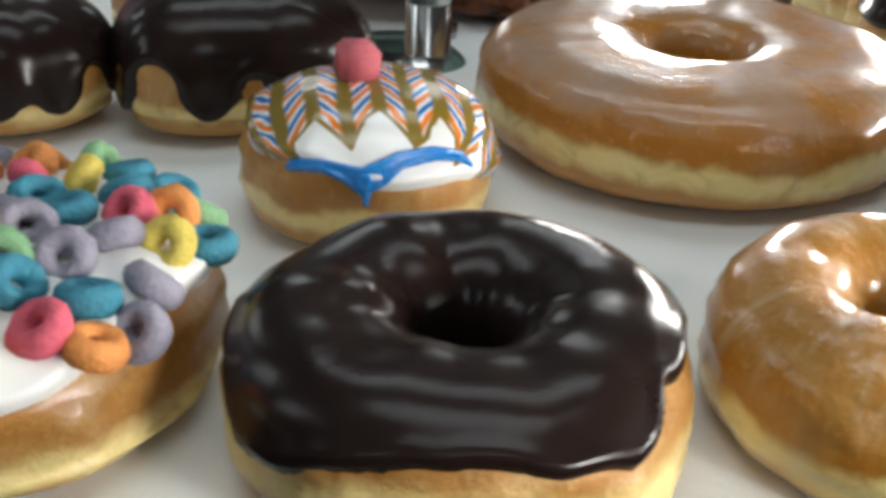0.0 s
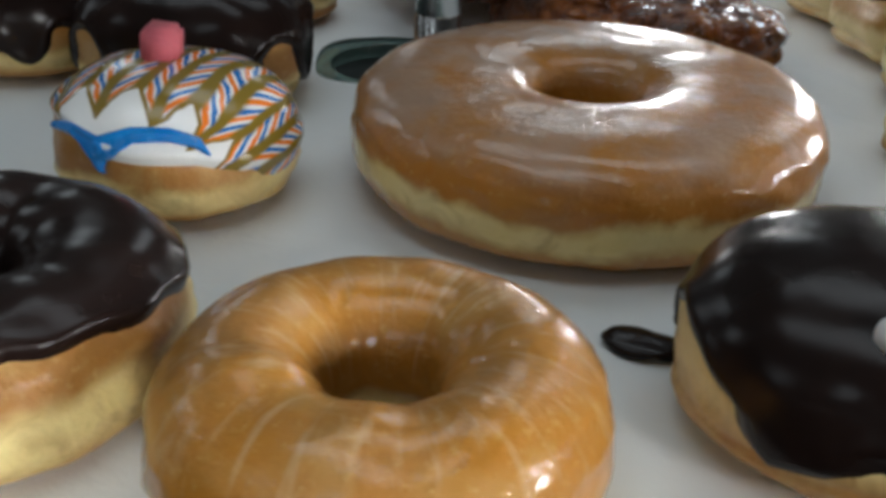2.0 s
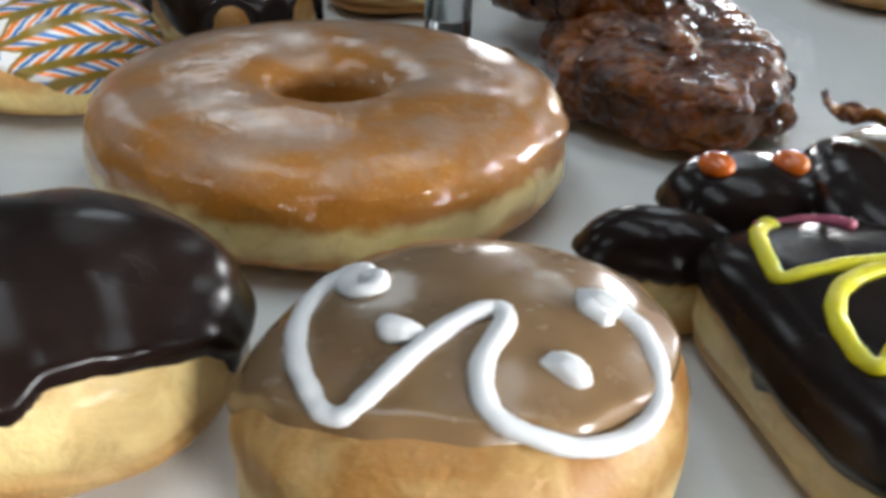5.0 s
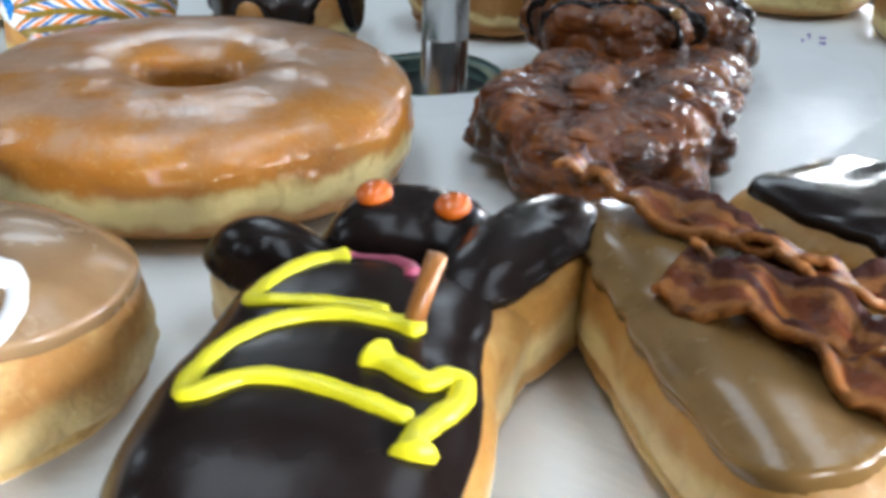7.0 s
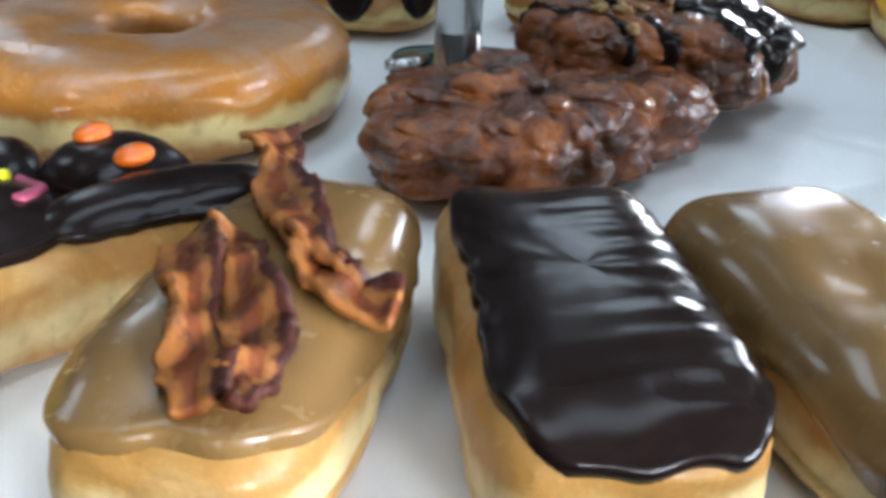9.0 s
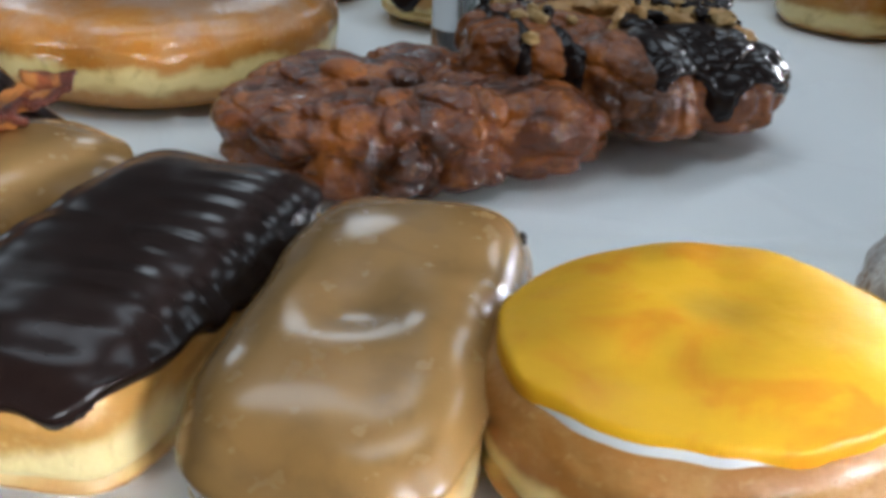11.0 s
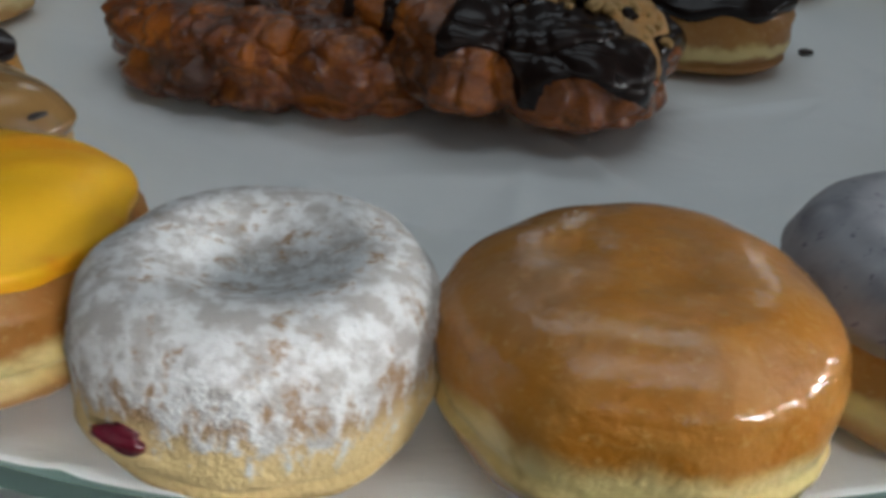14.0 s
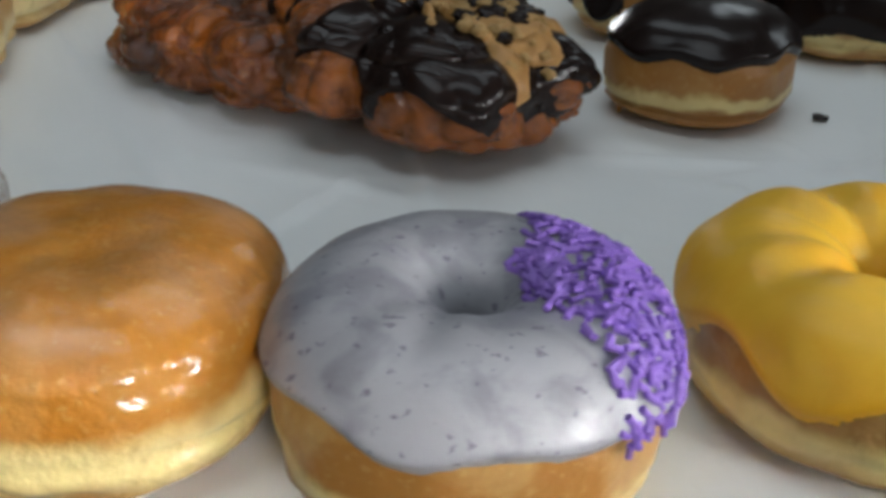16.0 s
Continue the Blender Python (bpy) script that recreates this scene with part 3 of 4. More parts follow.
# ---- the room round the case ----
def box(name, x0, x1, y0, y1, z0, z1, material, kind="structure", parent=None):
    ob = solid(name, [(x0, y0), (x1, y0), (x1, y1), (x0, y1)], z0, z1, material, parent)
    return tagged(ob, kind=kind) if kind else ob


W = 2.4
box("floor", -W, W, -W, W, -1.1, -1.0, FLOOR_TILE)
box("ceiling", -W, W, -W, W, 1.6, 1.7, CEIL_PAINT)
box("wall_north", -W - 0.1, W + 0.1, W, W + 0.1, -1.1, 1.7, WALL_PAINT)
box("wall_south", -W - 0.1, W + 0.1, -W - 0.1, -W, -1.1, 1.7, WALL_PAINT)
box("wall_east", W, W + 0.1, -W, W, -1.1, 1.7, WALL_PAINT)
box("wall_west", -W - 0.1, -W, -W, W, -1.1, 1.7, WALL_PAINT)

# ---- the round glass shelf, its paper and the post ----
SHELF = (0.001, 0.0005)
circle = [2 * math.pi * i / 160 for i in range(160)]
shelf = solid("glass_shelf", [(SHELF[0] + 0.3125 * math.cos(a), SHELF[1] + 0.3125 * math.sin(a)) for a in circle], -0.0075, -0.0015, GLASS,
              hole=[(-0.019 + 0.027 * math.cos(a), -0.007 + 0.027 * math.sin(a)) for a in circle])
tagged(shelf, "round clear glass shelf with a green edge under white paper", "glass shelf")
shelf.visible_shadow = False
lower = solid("lower_shelf", [(0.33 * math.cos(a), 0.33 * math.sin(a)) for a in circle], -0.135, -0.128, LOWER_PAPER)
tagged(lower, "white-papered lower shelf of the round case", "shelf")
hub = lathe("hub_plate", [(0.0, -0.030), (0.085, -0.030), (0.088, -0.027), (0.088, -0.016), (0.084, -0.013), (0.0, -0.013)], HUB_GREY)
tagged(hub, "dark grey round hub plate under the glass shelf", "hub")
case = lathe("display_pedestal", [(0.0, -0.16), (0.40, -0.16), (0.40, -0.20), (0.385, -0.21), (0.385, -1.0), (0.0, -1.0)], CASE_BASE)
tagged(case, "grey laminate drum base below the round glass shelf", "pedestal")


def paper_sheet():
    """The paper: a thin round sheet, a little uneven at its rim, soft waves and folds, cut out round the post."""
    nr, nu = 110, 400
    rim, cut = sines(41, 7, 2, 9), sines(43, 5, 2, 6)
    # sharp creases, each through two or three points of the sheet
    creases = [[Vector((*q, 0)) for q in line] for line in (
        ((-0.113, 0.098), (-0.135, 0.097), (-0.152, 0.105)), ((-0.142, 0.045), (-0.163, 0.063), (-0.205, 0.010)), ((-0.117, 0.101), (-0.145, 0.070), (-0.185, 0.045)),
        ((0.079, 0.112), (0.044, 0.153)), ((0.150, 0.027), (0.190, 0.015)), ((-0.019, 0.141), (-0.010, 0.195)), ((0.02, -0.215), (0.07, -0.20)), ((0.02, 0.19), (-0.06, 0.205)))]
    verts, faces = [], []
    for i in range(nu):
        a = 2 * math.pi * i / nu
        inner = 0.033 / (abs(math.cos(a - 0.35)) ** 3.2 + abs(math.sin(a - 0.35)) ** 3.2) ** (1 / 3.2) + 0.0015 * float(cut(a))
        outer = 0.3104 + 0.0014 * float(rim(a))
        for k in range(nr):
            r = inner + (outer - inner) * k / (nr - 1)
            f = k / (nr - 1)
            x = r * math.cos(a) + SHELF[0] * f - 0.019 * (1 - f)
            y = r * math.sin(a) + SHELF[1] * f - 0.007 * (1 - f)
            p = Vector((x, y, 0))
            z = 0.0010 * noise.noise(p * 14) + 0.0004 * noise.noise(p * 37 + Vector((3, 1, 0)))
            for fa, off in ((0.5, 0.03), (1.9, 0.11), (2.7, -0.12), (1.25, -0.06), (2.2, 0.19), (0.9, 0.16), (2.9, 0.14), (1.6, 0.15), (0.1, -0.17)):
                d = x * math.cos(fa) + y * math.sin(fa) - off
                z += 0.0016 * math.exp(-((d / 0.0035) ** 2)) * max(0.0, 0.3 + noise.noise(p * 11 + Vector((fa, off, 0)))) * 1.6
            for line in creases:
                for a0, b0 in zip(line, line[1:]):
                    f0 = max(0.0, min(1.0, (p - a0).dot(b0 - a0) / (b0 - a0).length_squared))
                    d = (p - a0 - (b0 - a0) * f0).length
                    if d < 0.012:
                        z += 0.0011 * math.exp(-((d / 0.0026) ** 2)) + 0.0005 * math.exp(-((d / 0.006) ** 2))
            if k == 0:
                z += 0.0010
            verts.append((x, y, z - 0.0006))
    for i in range(nu):
        j = (i + 1) % nu
        faces += [(i * nr + k, i * nr + k + 1, j * nr + k + 1, j * nr + k) for k in range(nr - 1)]
    ob = mesh_object("paper_liner", verts, faces, PAPER)
    mod = ob.modifiers.new("thickness", "SOLIDIFY")
    mod.thickness, mod.offset = 0.0002, -1
    return tagged(ob, "white bakery paper sheet, softly creased, on glass shelf", "paper")


paper_sheet()
post = thing("support_post", 0, 0, 20, "polished steel post through the middle of the shelf", "post", z=-0.0015)
lathe("tube", [(0.0102, -0.1), (0.0102, 0.0235), (0.0098, 0.0238), (0.0098, 0.0246), (0.0102, 0.0249), (0.0102, 0.55), (0.0, 0.55)], STEEL, post)
lathe("collar", [(0.0103, -0.011), (0.018, -0.011), (0.019, -0.0104), (0.019, -0.0092), (0.018, -0.0086), (0.0125, -0.0084), (0.0115, -0.007), (0.0103, -0.0068)], STEEL, post, label="flat round steel flange")
# clamp blocks that hold the glass round the post
for k in range(2):
    a = math.pi * k + 1.1
    bm = bmesh.new()
    bmesh.ops.create_cube(bm, size=1)
    bmesh.ops.scale(bm, vec=(0.012, 0.020, 0.006), verts=bm.verts)
    bmesh.ops.bevel(bm, geom=bm.edges[:], offset=0.0008, segments=2, affect="EDGES")
    bmesh.ops.transform(bm, matrix=Matrix.Rotation(a, 4, "Z") @ Matrix.Translation((0.027, 0, 0.003)), verts=bm.verts)
    part("clamp_block", bm, STEEL, post, "small steel clamp block")


# ---- housings of the added boards and fill lamps, all out of view ----
LAMP_SHELL = plain("lamp_shell_white", (0.7, 0.7, 0.7), 0.5, grain=30, vary=0.1)
for th in ADDED_BOARDS:
    p, side = on_wall(th, 0.05)
    h = thing("added_board", p.x, p.y, side, "white light board added on the wall, out of view", "light board", "lit boards on the walls", z=p.z)
    bm = bmesh.new()
    bmesh.ops.create_cube(bm, size=1)
    bmesh.ops.scale(bm, vec=(BOARD_W + 0.05, 0.03, BOARD_H + 0.05), verts=bm.verts)
    bmesh.ops.bevel(bm, geom=bm.edges[:], offset=0.006, segments=2, affect="EDGES")
    part("housing", bm, LAMP_SHELL, h)
# rail and heads invented to carry the added lamps
fill_rail = lathe("fill_lamp_rail", [(0.655, 0.06), (0.675, 0.06), (0.675, 0.085), (0.655, 0.085), (0.655, 0.06)], STEEL, n=120)
tagged(fill_rail, "steel ring rail added to carry the unseen fill lamps", "lamp rail")
for p in FILL_LAMPS:
    h = thing("fill_lamp_head", p[0] * 1.03, p[1] * 1.03, math.degrees(math.atan2(p[1], p[0])) + 90, "small white head of an added fill lamp", "lamp", "case lamps", z=0.125)
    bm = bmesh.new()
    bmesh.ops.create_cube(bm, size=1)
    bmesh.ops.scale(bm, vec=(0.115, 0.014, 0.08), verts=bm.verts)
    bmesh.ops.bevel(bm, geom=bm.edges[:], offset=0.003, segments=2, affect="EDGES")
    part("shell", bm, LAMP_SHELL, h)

# ---- outer circle of doughnuts ----
def cereal_doughnut(x, y, turn):
    t = thing("cereal_doughnut", x, y, turn, "white-iced doughnut heaped with coloured cereal loops on paper", "doughnut", "outer circle of doughnuts")
    b = Bun(0.0515, 0.0515, 0.0390, seed=11, nt=3.0, crease=0.03)
    dough_body(b, DOUGH, t)
    coat(b, WHITE_ICING, t, lower_edge(12, 0.37, 0.06, 3, 8), 0.0022, label="white sugar icing")
    base = bmesh.new()
    r0, r1, nu, nv = 0.0042, 0.0027, 18, 10
    vs = [[base.verts.new(((r0 + r1 * math.cos(q)) * math.cos(p), (r0 + r1 * math.cos(q)) * math.sin(p), r1 * 1.25 * math.sin(q)))
           for q in (2 * math.pi * k / nv for k in range(nv))] for p in (2 * math.pi * i / nu for i in range(nu))]
    for i in range(nu):
        for k in range(nv):
            base.faces.new((vs[i][k], vs[(i + 1) % nu][k], vs[(i + 1) % nu][(k + 1) % nv], vs[i][(k + 1) % nv]))
    for v in base.verts:
        v.co += 0.0006 * noise.noise_vector(v.co * 300)
    meshes = []
    for m in CEREAL:
        me = bpy.data.meshes.new("cereal_loop")
        base.to_mesh(me)
        me.polygons.foreach_set("use_smooth", [True] * len(me.polygons))
        me.materials.append(m)
        meshes.append(me)
    base.free()
    g = random.Random(5)
    spots = []
    for tries in range(9000):
        if len(spots) >= 92:
            break
        r, a = 0.0495 * math.sqrt(g.random()), g.random() * 6.283
        px, py = r * math.cos(a), r * math.sin(a)
        lay = 0 if len(spots) < 66 else 1
        if all(math.hypot(px - q[0], py - q[1]) > (0.0098 if lay == q[2] else 0.0045) for q in spots):
            spots.append((px, py, lay))
    for i, (px, py, lay) in enumerate(spots):
        ob = new("cereal_loop", meshes[i * 5 % 6 if i % 4 else g.randrange(6)])
        ob.parent = t
        lift = 0.0032 + 0.0066 * lay
        ob.matrix_basis = pose(px, py, b.top(px * 0.96, py * 0.96) + lift, g.uniform(-55, 55), g.uniform(-55, 55), g.uniform(0, 360))
    return t


def ring_doughnut(name, x, y, turn, label, r, hole, h, dough_mat, seed, ice=None, edge=0.52, drip=0.045, waist=0.45, crease=0.03, n=2.3, wob=0.02, ripple=0.0, through=None):
    t = thing(name, x, y, turn, label, "doughnut", "outer circle of doughnuts")
    s = Ring(r, hole, h, waist, n=n, wob=wob, seed=seed, crease=crease)
    dough_body(s, dough_mat, t, 120, 64)
    if ice:
        f = sines(seed + 20, 7, 2, 8)
        mask = edge_through(through, seed, 0.010, 0.16, 0.06) if through else (lambda U, V, P: np.minimum(edge + drip * f(U) - V, V + 0.06) * 0.16)
        coat(s, ice, t, mask, 0.0018, v0=-0.12, v1=0.74, nu=190, nv=90, ripple=ripple)
    else:
        f = sines(seed + 20, 7, 3, 12)
        coat(s, dough_mat, t, lambda U, V, P: np.minimum(0.40 + 0.03 * f(U) - V, V + 0.05) * 0.16, 0.0004, 0.02, v0=-0.1, v1=0.6, nu=150, nv=60, name="sugar_glaze", label="thin shiny sugar glaze")
    return t, s


cereal_doughnut(-0.097, -0.258, 0)
ring_doughnut("chocolate_ring_doughnut", 0.0095, -0.273, 0, "raised ring doughnut under dark dripping chocolate icing", 0.0505, 0.0105, 0.036, DOUGH_SOFT, 21, CHOC,
              through=[(0, 0.41), (30, 0.44), (100, 0.46), (160, 0.44), (188, 0.43), (205, 0.46), (214, 0.51), (231, 0.485), (246, 0.44), (270, 0.41), (294, 0.435), (307, 0.455), (314, 0.43), (327, 0.385), (345, 0.40)])
ring_doughnut("glazed_ring_doughnut", 0.1132, -0.2625, 0, "honey-glazed raised ring doughnut with a pale waist", 0.0478, 0.0115, 0.0366, DOUGH_GLAZED, 31, n=2.2)


def eyed_doughnut(x, y, turn):
    t = thing("chocolate_dome_doughnut", x, y, turn, "filled doughnut under glossy chocolate with two white icing dots", "doughnut", "outer circle of doughnuts")
    b = Bun(0.0430, 0.0430, 0.0468, 0.42, seed=42, nt=2.2, wob=0.025, crease=0.03)
    dough_body(b, DOUGH_DOME, t)
    drips = [(0, 0.45), (12, 0.53), (60, 0.50), (100, 0.52), (110, 0.66), (115, 0.79), (123, 0.79), (128, 0.60), (137, 0.49), (152, 0.42), (175, 0.45), (192, 0.50), (207, 0.57), (237, 0.515), (253, 0.485), (265, 0.44), (276, 0.425), (289, 0.45), (295, 0.44), (300, 0.445), (308, 0.385), (323, 0.37), (336, 0.395), (350, 0.43)]
    coat(b, CHOC, t, edge_through(drips, 44, 0.006), 0.0018, label="dark chocolate icing")
    for px, py, r in ((-0.0178, -0.0248, 0.0049), (-0.0042, -0.0305, 0.0053)):
        blob("icing_dot", px, py, b.top(px, py) + 0.001, r, r * 0.95, 0.0042, WHITE_PIPE, t, tilt=0.55, rough=0.07, seed=px)
    blob("spilled_drip", -0.0325, 0.0430, 0.0016, 0.0115, 0.0064, 0.0026, CHOC, t, rot=2.35, rough=0.25)
    return t


eyed_doughnut(0.2003, -0.1908, 46)


def swirl_doughnut(x, y, turn):
    t = thing("caramel_swirl_doughnut", x, y, turn, "filled doughnut with caramel icing and white piped scrolls", "doughnut", "outer circle of doughnuts")
    b = Bun(0.0510, 0.0455, 0.0425, 0.45, seed=52, nt=2.35, wob=0.018, crease=0.07, crease_v=0.60, axis=62)
    dough_body(b, DOUGH_SWIRL, t)
    coat(b, CARAMEL, t, edge_through([(0, 0.37), (50, 0.40), (75, 0.44), (120, 0.46), (150, 0.50), (178, 0.53), (197, 0.47), (206, 0.37), (227, 0.32), (248, 0.275), (275, 0.265), (297, 0.295), (324, 0.325), (350, 0.36)], 54, 0.006), 0.0016, label="smooth caramel icing")
    k = 0.001
    scroll = [(-23, 12), (-20.3, 14), (-19.8, 9), (-24, 8), (-26.5, 14), (-23, 19.5), (-28, 19), (-32.5, 12.5), (-35, 0), (-34, -12), (-31, -20.5), (-28, -26), (-24, -27.8), (-20, -25),
              (-12.2, -16), (-3, -5.5), (3.6, -1.5), (5.5, -6), (0.8, -18), (0.8, -27), (5, -32), (15, -33.5), (24.5, -29.5), (32.5, -21.5), (35.5, -11), (34.5, -1.5), (31, 4), (25.6, 8), (23, 3.6), (27.5, -0.5)]
    piped([(px * k, (py - 4.0) * k) for px, py in scroll], b, 0.0024, WHITE_PIPE, t, "piped_scroll", label="white piped icing scroll")
    for px, py in ((-15, -13.0), (16.4, -21.5), (25.0, 2.0)):
        blob("icing_dot", px * k, py * k, b.top(px * k, py * k) + 0.0018, 0.0050, 0.0034, 0.0030, WHITE_PIPE, t, rot=-0.5, rough=0.3, seed=px)
    return t


swirl_doughnut(0.2568, -0.1125, 66)


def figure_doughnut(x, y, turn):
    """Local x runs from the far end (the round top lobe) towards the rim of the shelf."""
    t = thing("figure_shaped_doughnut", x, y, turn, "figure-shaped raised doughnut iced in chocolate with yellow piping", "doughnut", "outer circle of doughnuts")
    lobes = (("body", Bun(0.054, 0.0335, 0.035, 0.42, n=3.8, nt=3.6, seed=61, wob=0.015, crease=0.03, taper=0.05), pose(0.016, 0.004, 0, 0, 0, 4)),
             ("head_lobe", Bun(0.019, 0.0225, 0.036, 0.42, n=2.6, nt=3.0, seed=62), pose(-0.056, 0.001, 0.0)),
             ("side_lobe", Bun(0.022, 0.0120, 0.031, 0.42, nt=2.6, seed=63), pose(-0.039, -0.031, 0.0, 0, 0, 68)),
             ("side_lobe", Bun(0.037, 0.0150, 0.0365, 0.42, n=2.3, nt=3.2, seed=64, crease=0.03), pose(-0.049, 0.0315, 0.0, 0, 0, -20)))
    flank = Bun(0.047, 0.0150, 0.0300, 0.48, n=3.4, nt=3.4, seed=66, wob=0.03, crease=0.05)
    dough_body(flank, DOUGH_BAR, t, 100, 44, "flank", pose(-0.031, 0.0235, 0, 0, 0, -7))
    # how far down the icing runs, by angle round each lobe: the flank towards the bars is bare
    bare = {"body": [(0, 0.42), (45, 0.36), (80, 0.31), (110, 0.30), (150, 0.36), (200, 0.44), (260, 0.50), (320, 0.50)],
            "head_lobe": [(0, 0.45), (90, 0.45), (180, 0.44), (270, 0.45)],
            "side_lobe": [(0, 0.37), (50, 0.31), (90, 0.30), (130, 0.33), (180, 0.40), (240, 0.48), (300, 0.48)]}
    for nm, b, m in lobes:
        d = dough_body(b, DOUGH_BAR, t, 80, 44, nm, m)
        coat(b, CHOC, d, edge_through(bare[nm] if m.translation.y > -0.02 else bare["head_lobe"], 65 + len(nm), 0.005), 0.0018, move=m, nu=150, nv=80)
    body, top = lobes[0][1], pose(0.016, 0.004, 0, 0, 0, 4)
    k = 0.001

    def on_body(pts):
        back = top.inverted()
        return [tuple((back @ Vector((px * k, py * k, 0)))[:2]) for px, py in pts]

    piped(on_body([(-27, -7), (-22, -13), (-15, -16.5), (-4, -19.5), (3, -20), (3.4, -12.7), (2, 0), (2.2, 11.5)]), body, 0.0023, YELLOW_PIPE, t, "piping", move=top, blobs=((0.0, 0.5),))
    piped(on_body([(7.1, 20.3), (5.6, 10.3), (6.5, 0), (11.4, -10), (19.8, -16.4), (29.2, -19.2), (38, -19.6), (40, -16.4), (33.5, -8), (32.5, 3), (35.3, 16), (38, 26)]), body, 0.0024, YELLOW_PIPE, t, "piping", move=top, blobs=((0.0, 0.35),))
    piped(on_body([(19.3, 11.9), (22.7, 19), (25, 25), (21, 28.5), (21.5, 31.5), (28, 32), (35.7, 29.5), (42, 27.5), (48, 28.5)]), body, 0.0028, YELLOW_PIPE, t, "piping", move=top, blobs=((0.0, 0.8), (1.0, 1.0)))
    piped(on_body([(-29.5, -9.2), (-32.4, -4), (-29.5, 3), (-23.5, 8.6), (-18.3, 11.2)]), body, 0.0022, PINK_PIPE, t, "piping", move=top, label="pink piped curve")
    head = lobes[1][1]
    for px, py in ((-0.0555, -0.0095), (-0.0540, 0.0120)):
        blob("candy", px, py, head.top(0.0, py - 0.001) + 0.0026, 0.0062, 0.0050, 0.0032, CANDY, t, tilt=0.1, label="orange candy-shell button")
    bm = bmesh.new()
    bmesh.ops.create_cone(bm, cap_ends=True, segments=12, radius1=0.0024, radius2=0.0022, depth=0.030)
    for v in bm.verts:
        v.co += 0.0004 * noise.noise_vector(v.co * 200)
    bmesh.ops.transform(bm, matrix=pose(0.0055, 0.0175, 0.0385, -15, -9, 0), verts=bm.verts)
    part("pretzel_stick", bm, PRETZEL, t, "short brown pretzel stick")
    return t


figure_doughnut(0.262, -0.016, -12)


def bar_doughnut(name, x, y, turn, label, a, b, h, ice, seed, edge=0.44, drip=0.06, n=4.6, nt=3.2, ripple=0.0, taper=0.0, dents=(), through=None):
    t = thing(name, x, y, turn, label, "doughnut", "outer circle of doughnuts")
    s = Bun(a, b, h, 0.42, n=n, nt=nt, seed=seed, wob=0.028, crease=0.06, taper=taper, dents=dents)
    dough_body(s, DOUGH_BAR, t, 110, 60)
    coat(s, ice, t, edge_through(through, seed, 0.018) if through else lower_edge(seed + 3, edge, drip, 3, 10), 0.0018, nu=190, nv=90, ripple=ripple)
    return t, s


def bacon_strip(parent, shape, pts, width, seed, curl_up=0.0, turned=1.0):
    """A crinkled fried strip that lies along local x, y points, with lean and fatty streaks along it."""
    line = spline([(px * 0.001, py * 0.001, 0) for px, py in pts], 14)
    n, m = len(line), 13
    verts, faces = [], []
    for i, p in enumerate(line):
        d = (line[min(i + 1, n - 1)] - line[max(i - 1, 0)]).normalized()
        s = Vector((-d.y, d.x, 0))
        f = i / (n - 1)
        inside = min(1.0, 0.86 / max(math.hypot(p.x / shape.a, p.y / shape.b), 0.01))
        z0 = shape.top(p.x * inside, p.y * inside)
        wide = width * 0.5 * (0.85 + 0.20 * math.sin(i * 0.13 + seed) + 0.15 * noise.noise(Vector((i * 0.15, seed, 2))))
        twist = turned * (0.55 * math.sin(i * 0.105 + seed * 1.7) + 0.25 * noise.noise(Vector((i * 0.12, seed, 7))))
        for k in range(m):
            q = (k / (m - 1) - 0.5) * 2
            edge = 1 + 0.16 * noise.noise(Vector((i * 0.45, q * 1.5, seed + 4)))
            off = q * wide * edge
            rise = 0.0042 + off * math.sin(twist) + 0.0013 * math.sin(i * 0.33 + q * 1.4 + seed) + 0.0012 * noise.noise(Vector((i * 0.3, q * 2.5, seed))) + 0.0016 * q * q
            rise += curl_up * (1 - f) ** 3
            verts.append(p + s * (off * math.cos(twist)) + Vector((0, 0, z0 + max(rise, 0.0012))))
    for i in range(n - 1):
        faces += [(i * m + k, i * m + k + 1, (i + 1) * m + k + 1, (i + 1) * m + k) for k in range(m - 1)]
    ob = mesh_object("bacon_strip", verts, faces, BACON, parent, "crinkled dark red fried bacon strip")
    uv = ob.data.uv_layers.new(name="along")
    for loop in ob.data.loops:
        uv.data[loop.index].uv = (loop.vertex_index // m * 0.0016 + seed, loop.vertex_index % m / (m - 1))
    mod = ob.modifiers.new("thickness", "SOLIDIFY")
    mod.thickness, mod.offset = 0.0022, 0
    return ob


t, s = bar_doughnut("bacon_maple_bar", 0.2395, 0.073, 15.5, "maple-iced bar doughnut topped with crisp bacon strips", 0.066, 0.0292, 0.0365, MAPLE, 71, taper=0.07, n=3.6, dents=((0.035, 0.012, 0.0020, 0.014),),
                    through=[(0, 0.34), (20, 0.37), (60, 0.47), (90, 0.50), (130, 0.46), (180, 0.42), (225, 0.37), (270, 0.37), (320, 0.40), (345, 0.42)])
bacon_strip(t, s, [(4, -18), (15, -13.5), (27, -7), (39, -1.5), (50, 3.5), (61, 8)], 0.0150, 0.4)
bacon_strip(t, s, [(0, -8), (11, -2), (23, 4), (35, 9.5), (46, 14), (53, 14), (58, 10)], 0.0150, 2.6)
bacon_strip(t, s, [(-57, -21), (-50, -15), (-40, -12), (-28, -7), (-14, 1), (-2, 8), (8, 14), (14, 22), (15, 34)], 0.0150, 1.5, 0.006, 0.45)
bacon_strip(t, s, [(-34, -4), (-22, -1), (-10, 4), (2, 13), (8, 22)], 0.0120, 3.7)
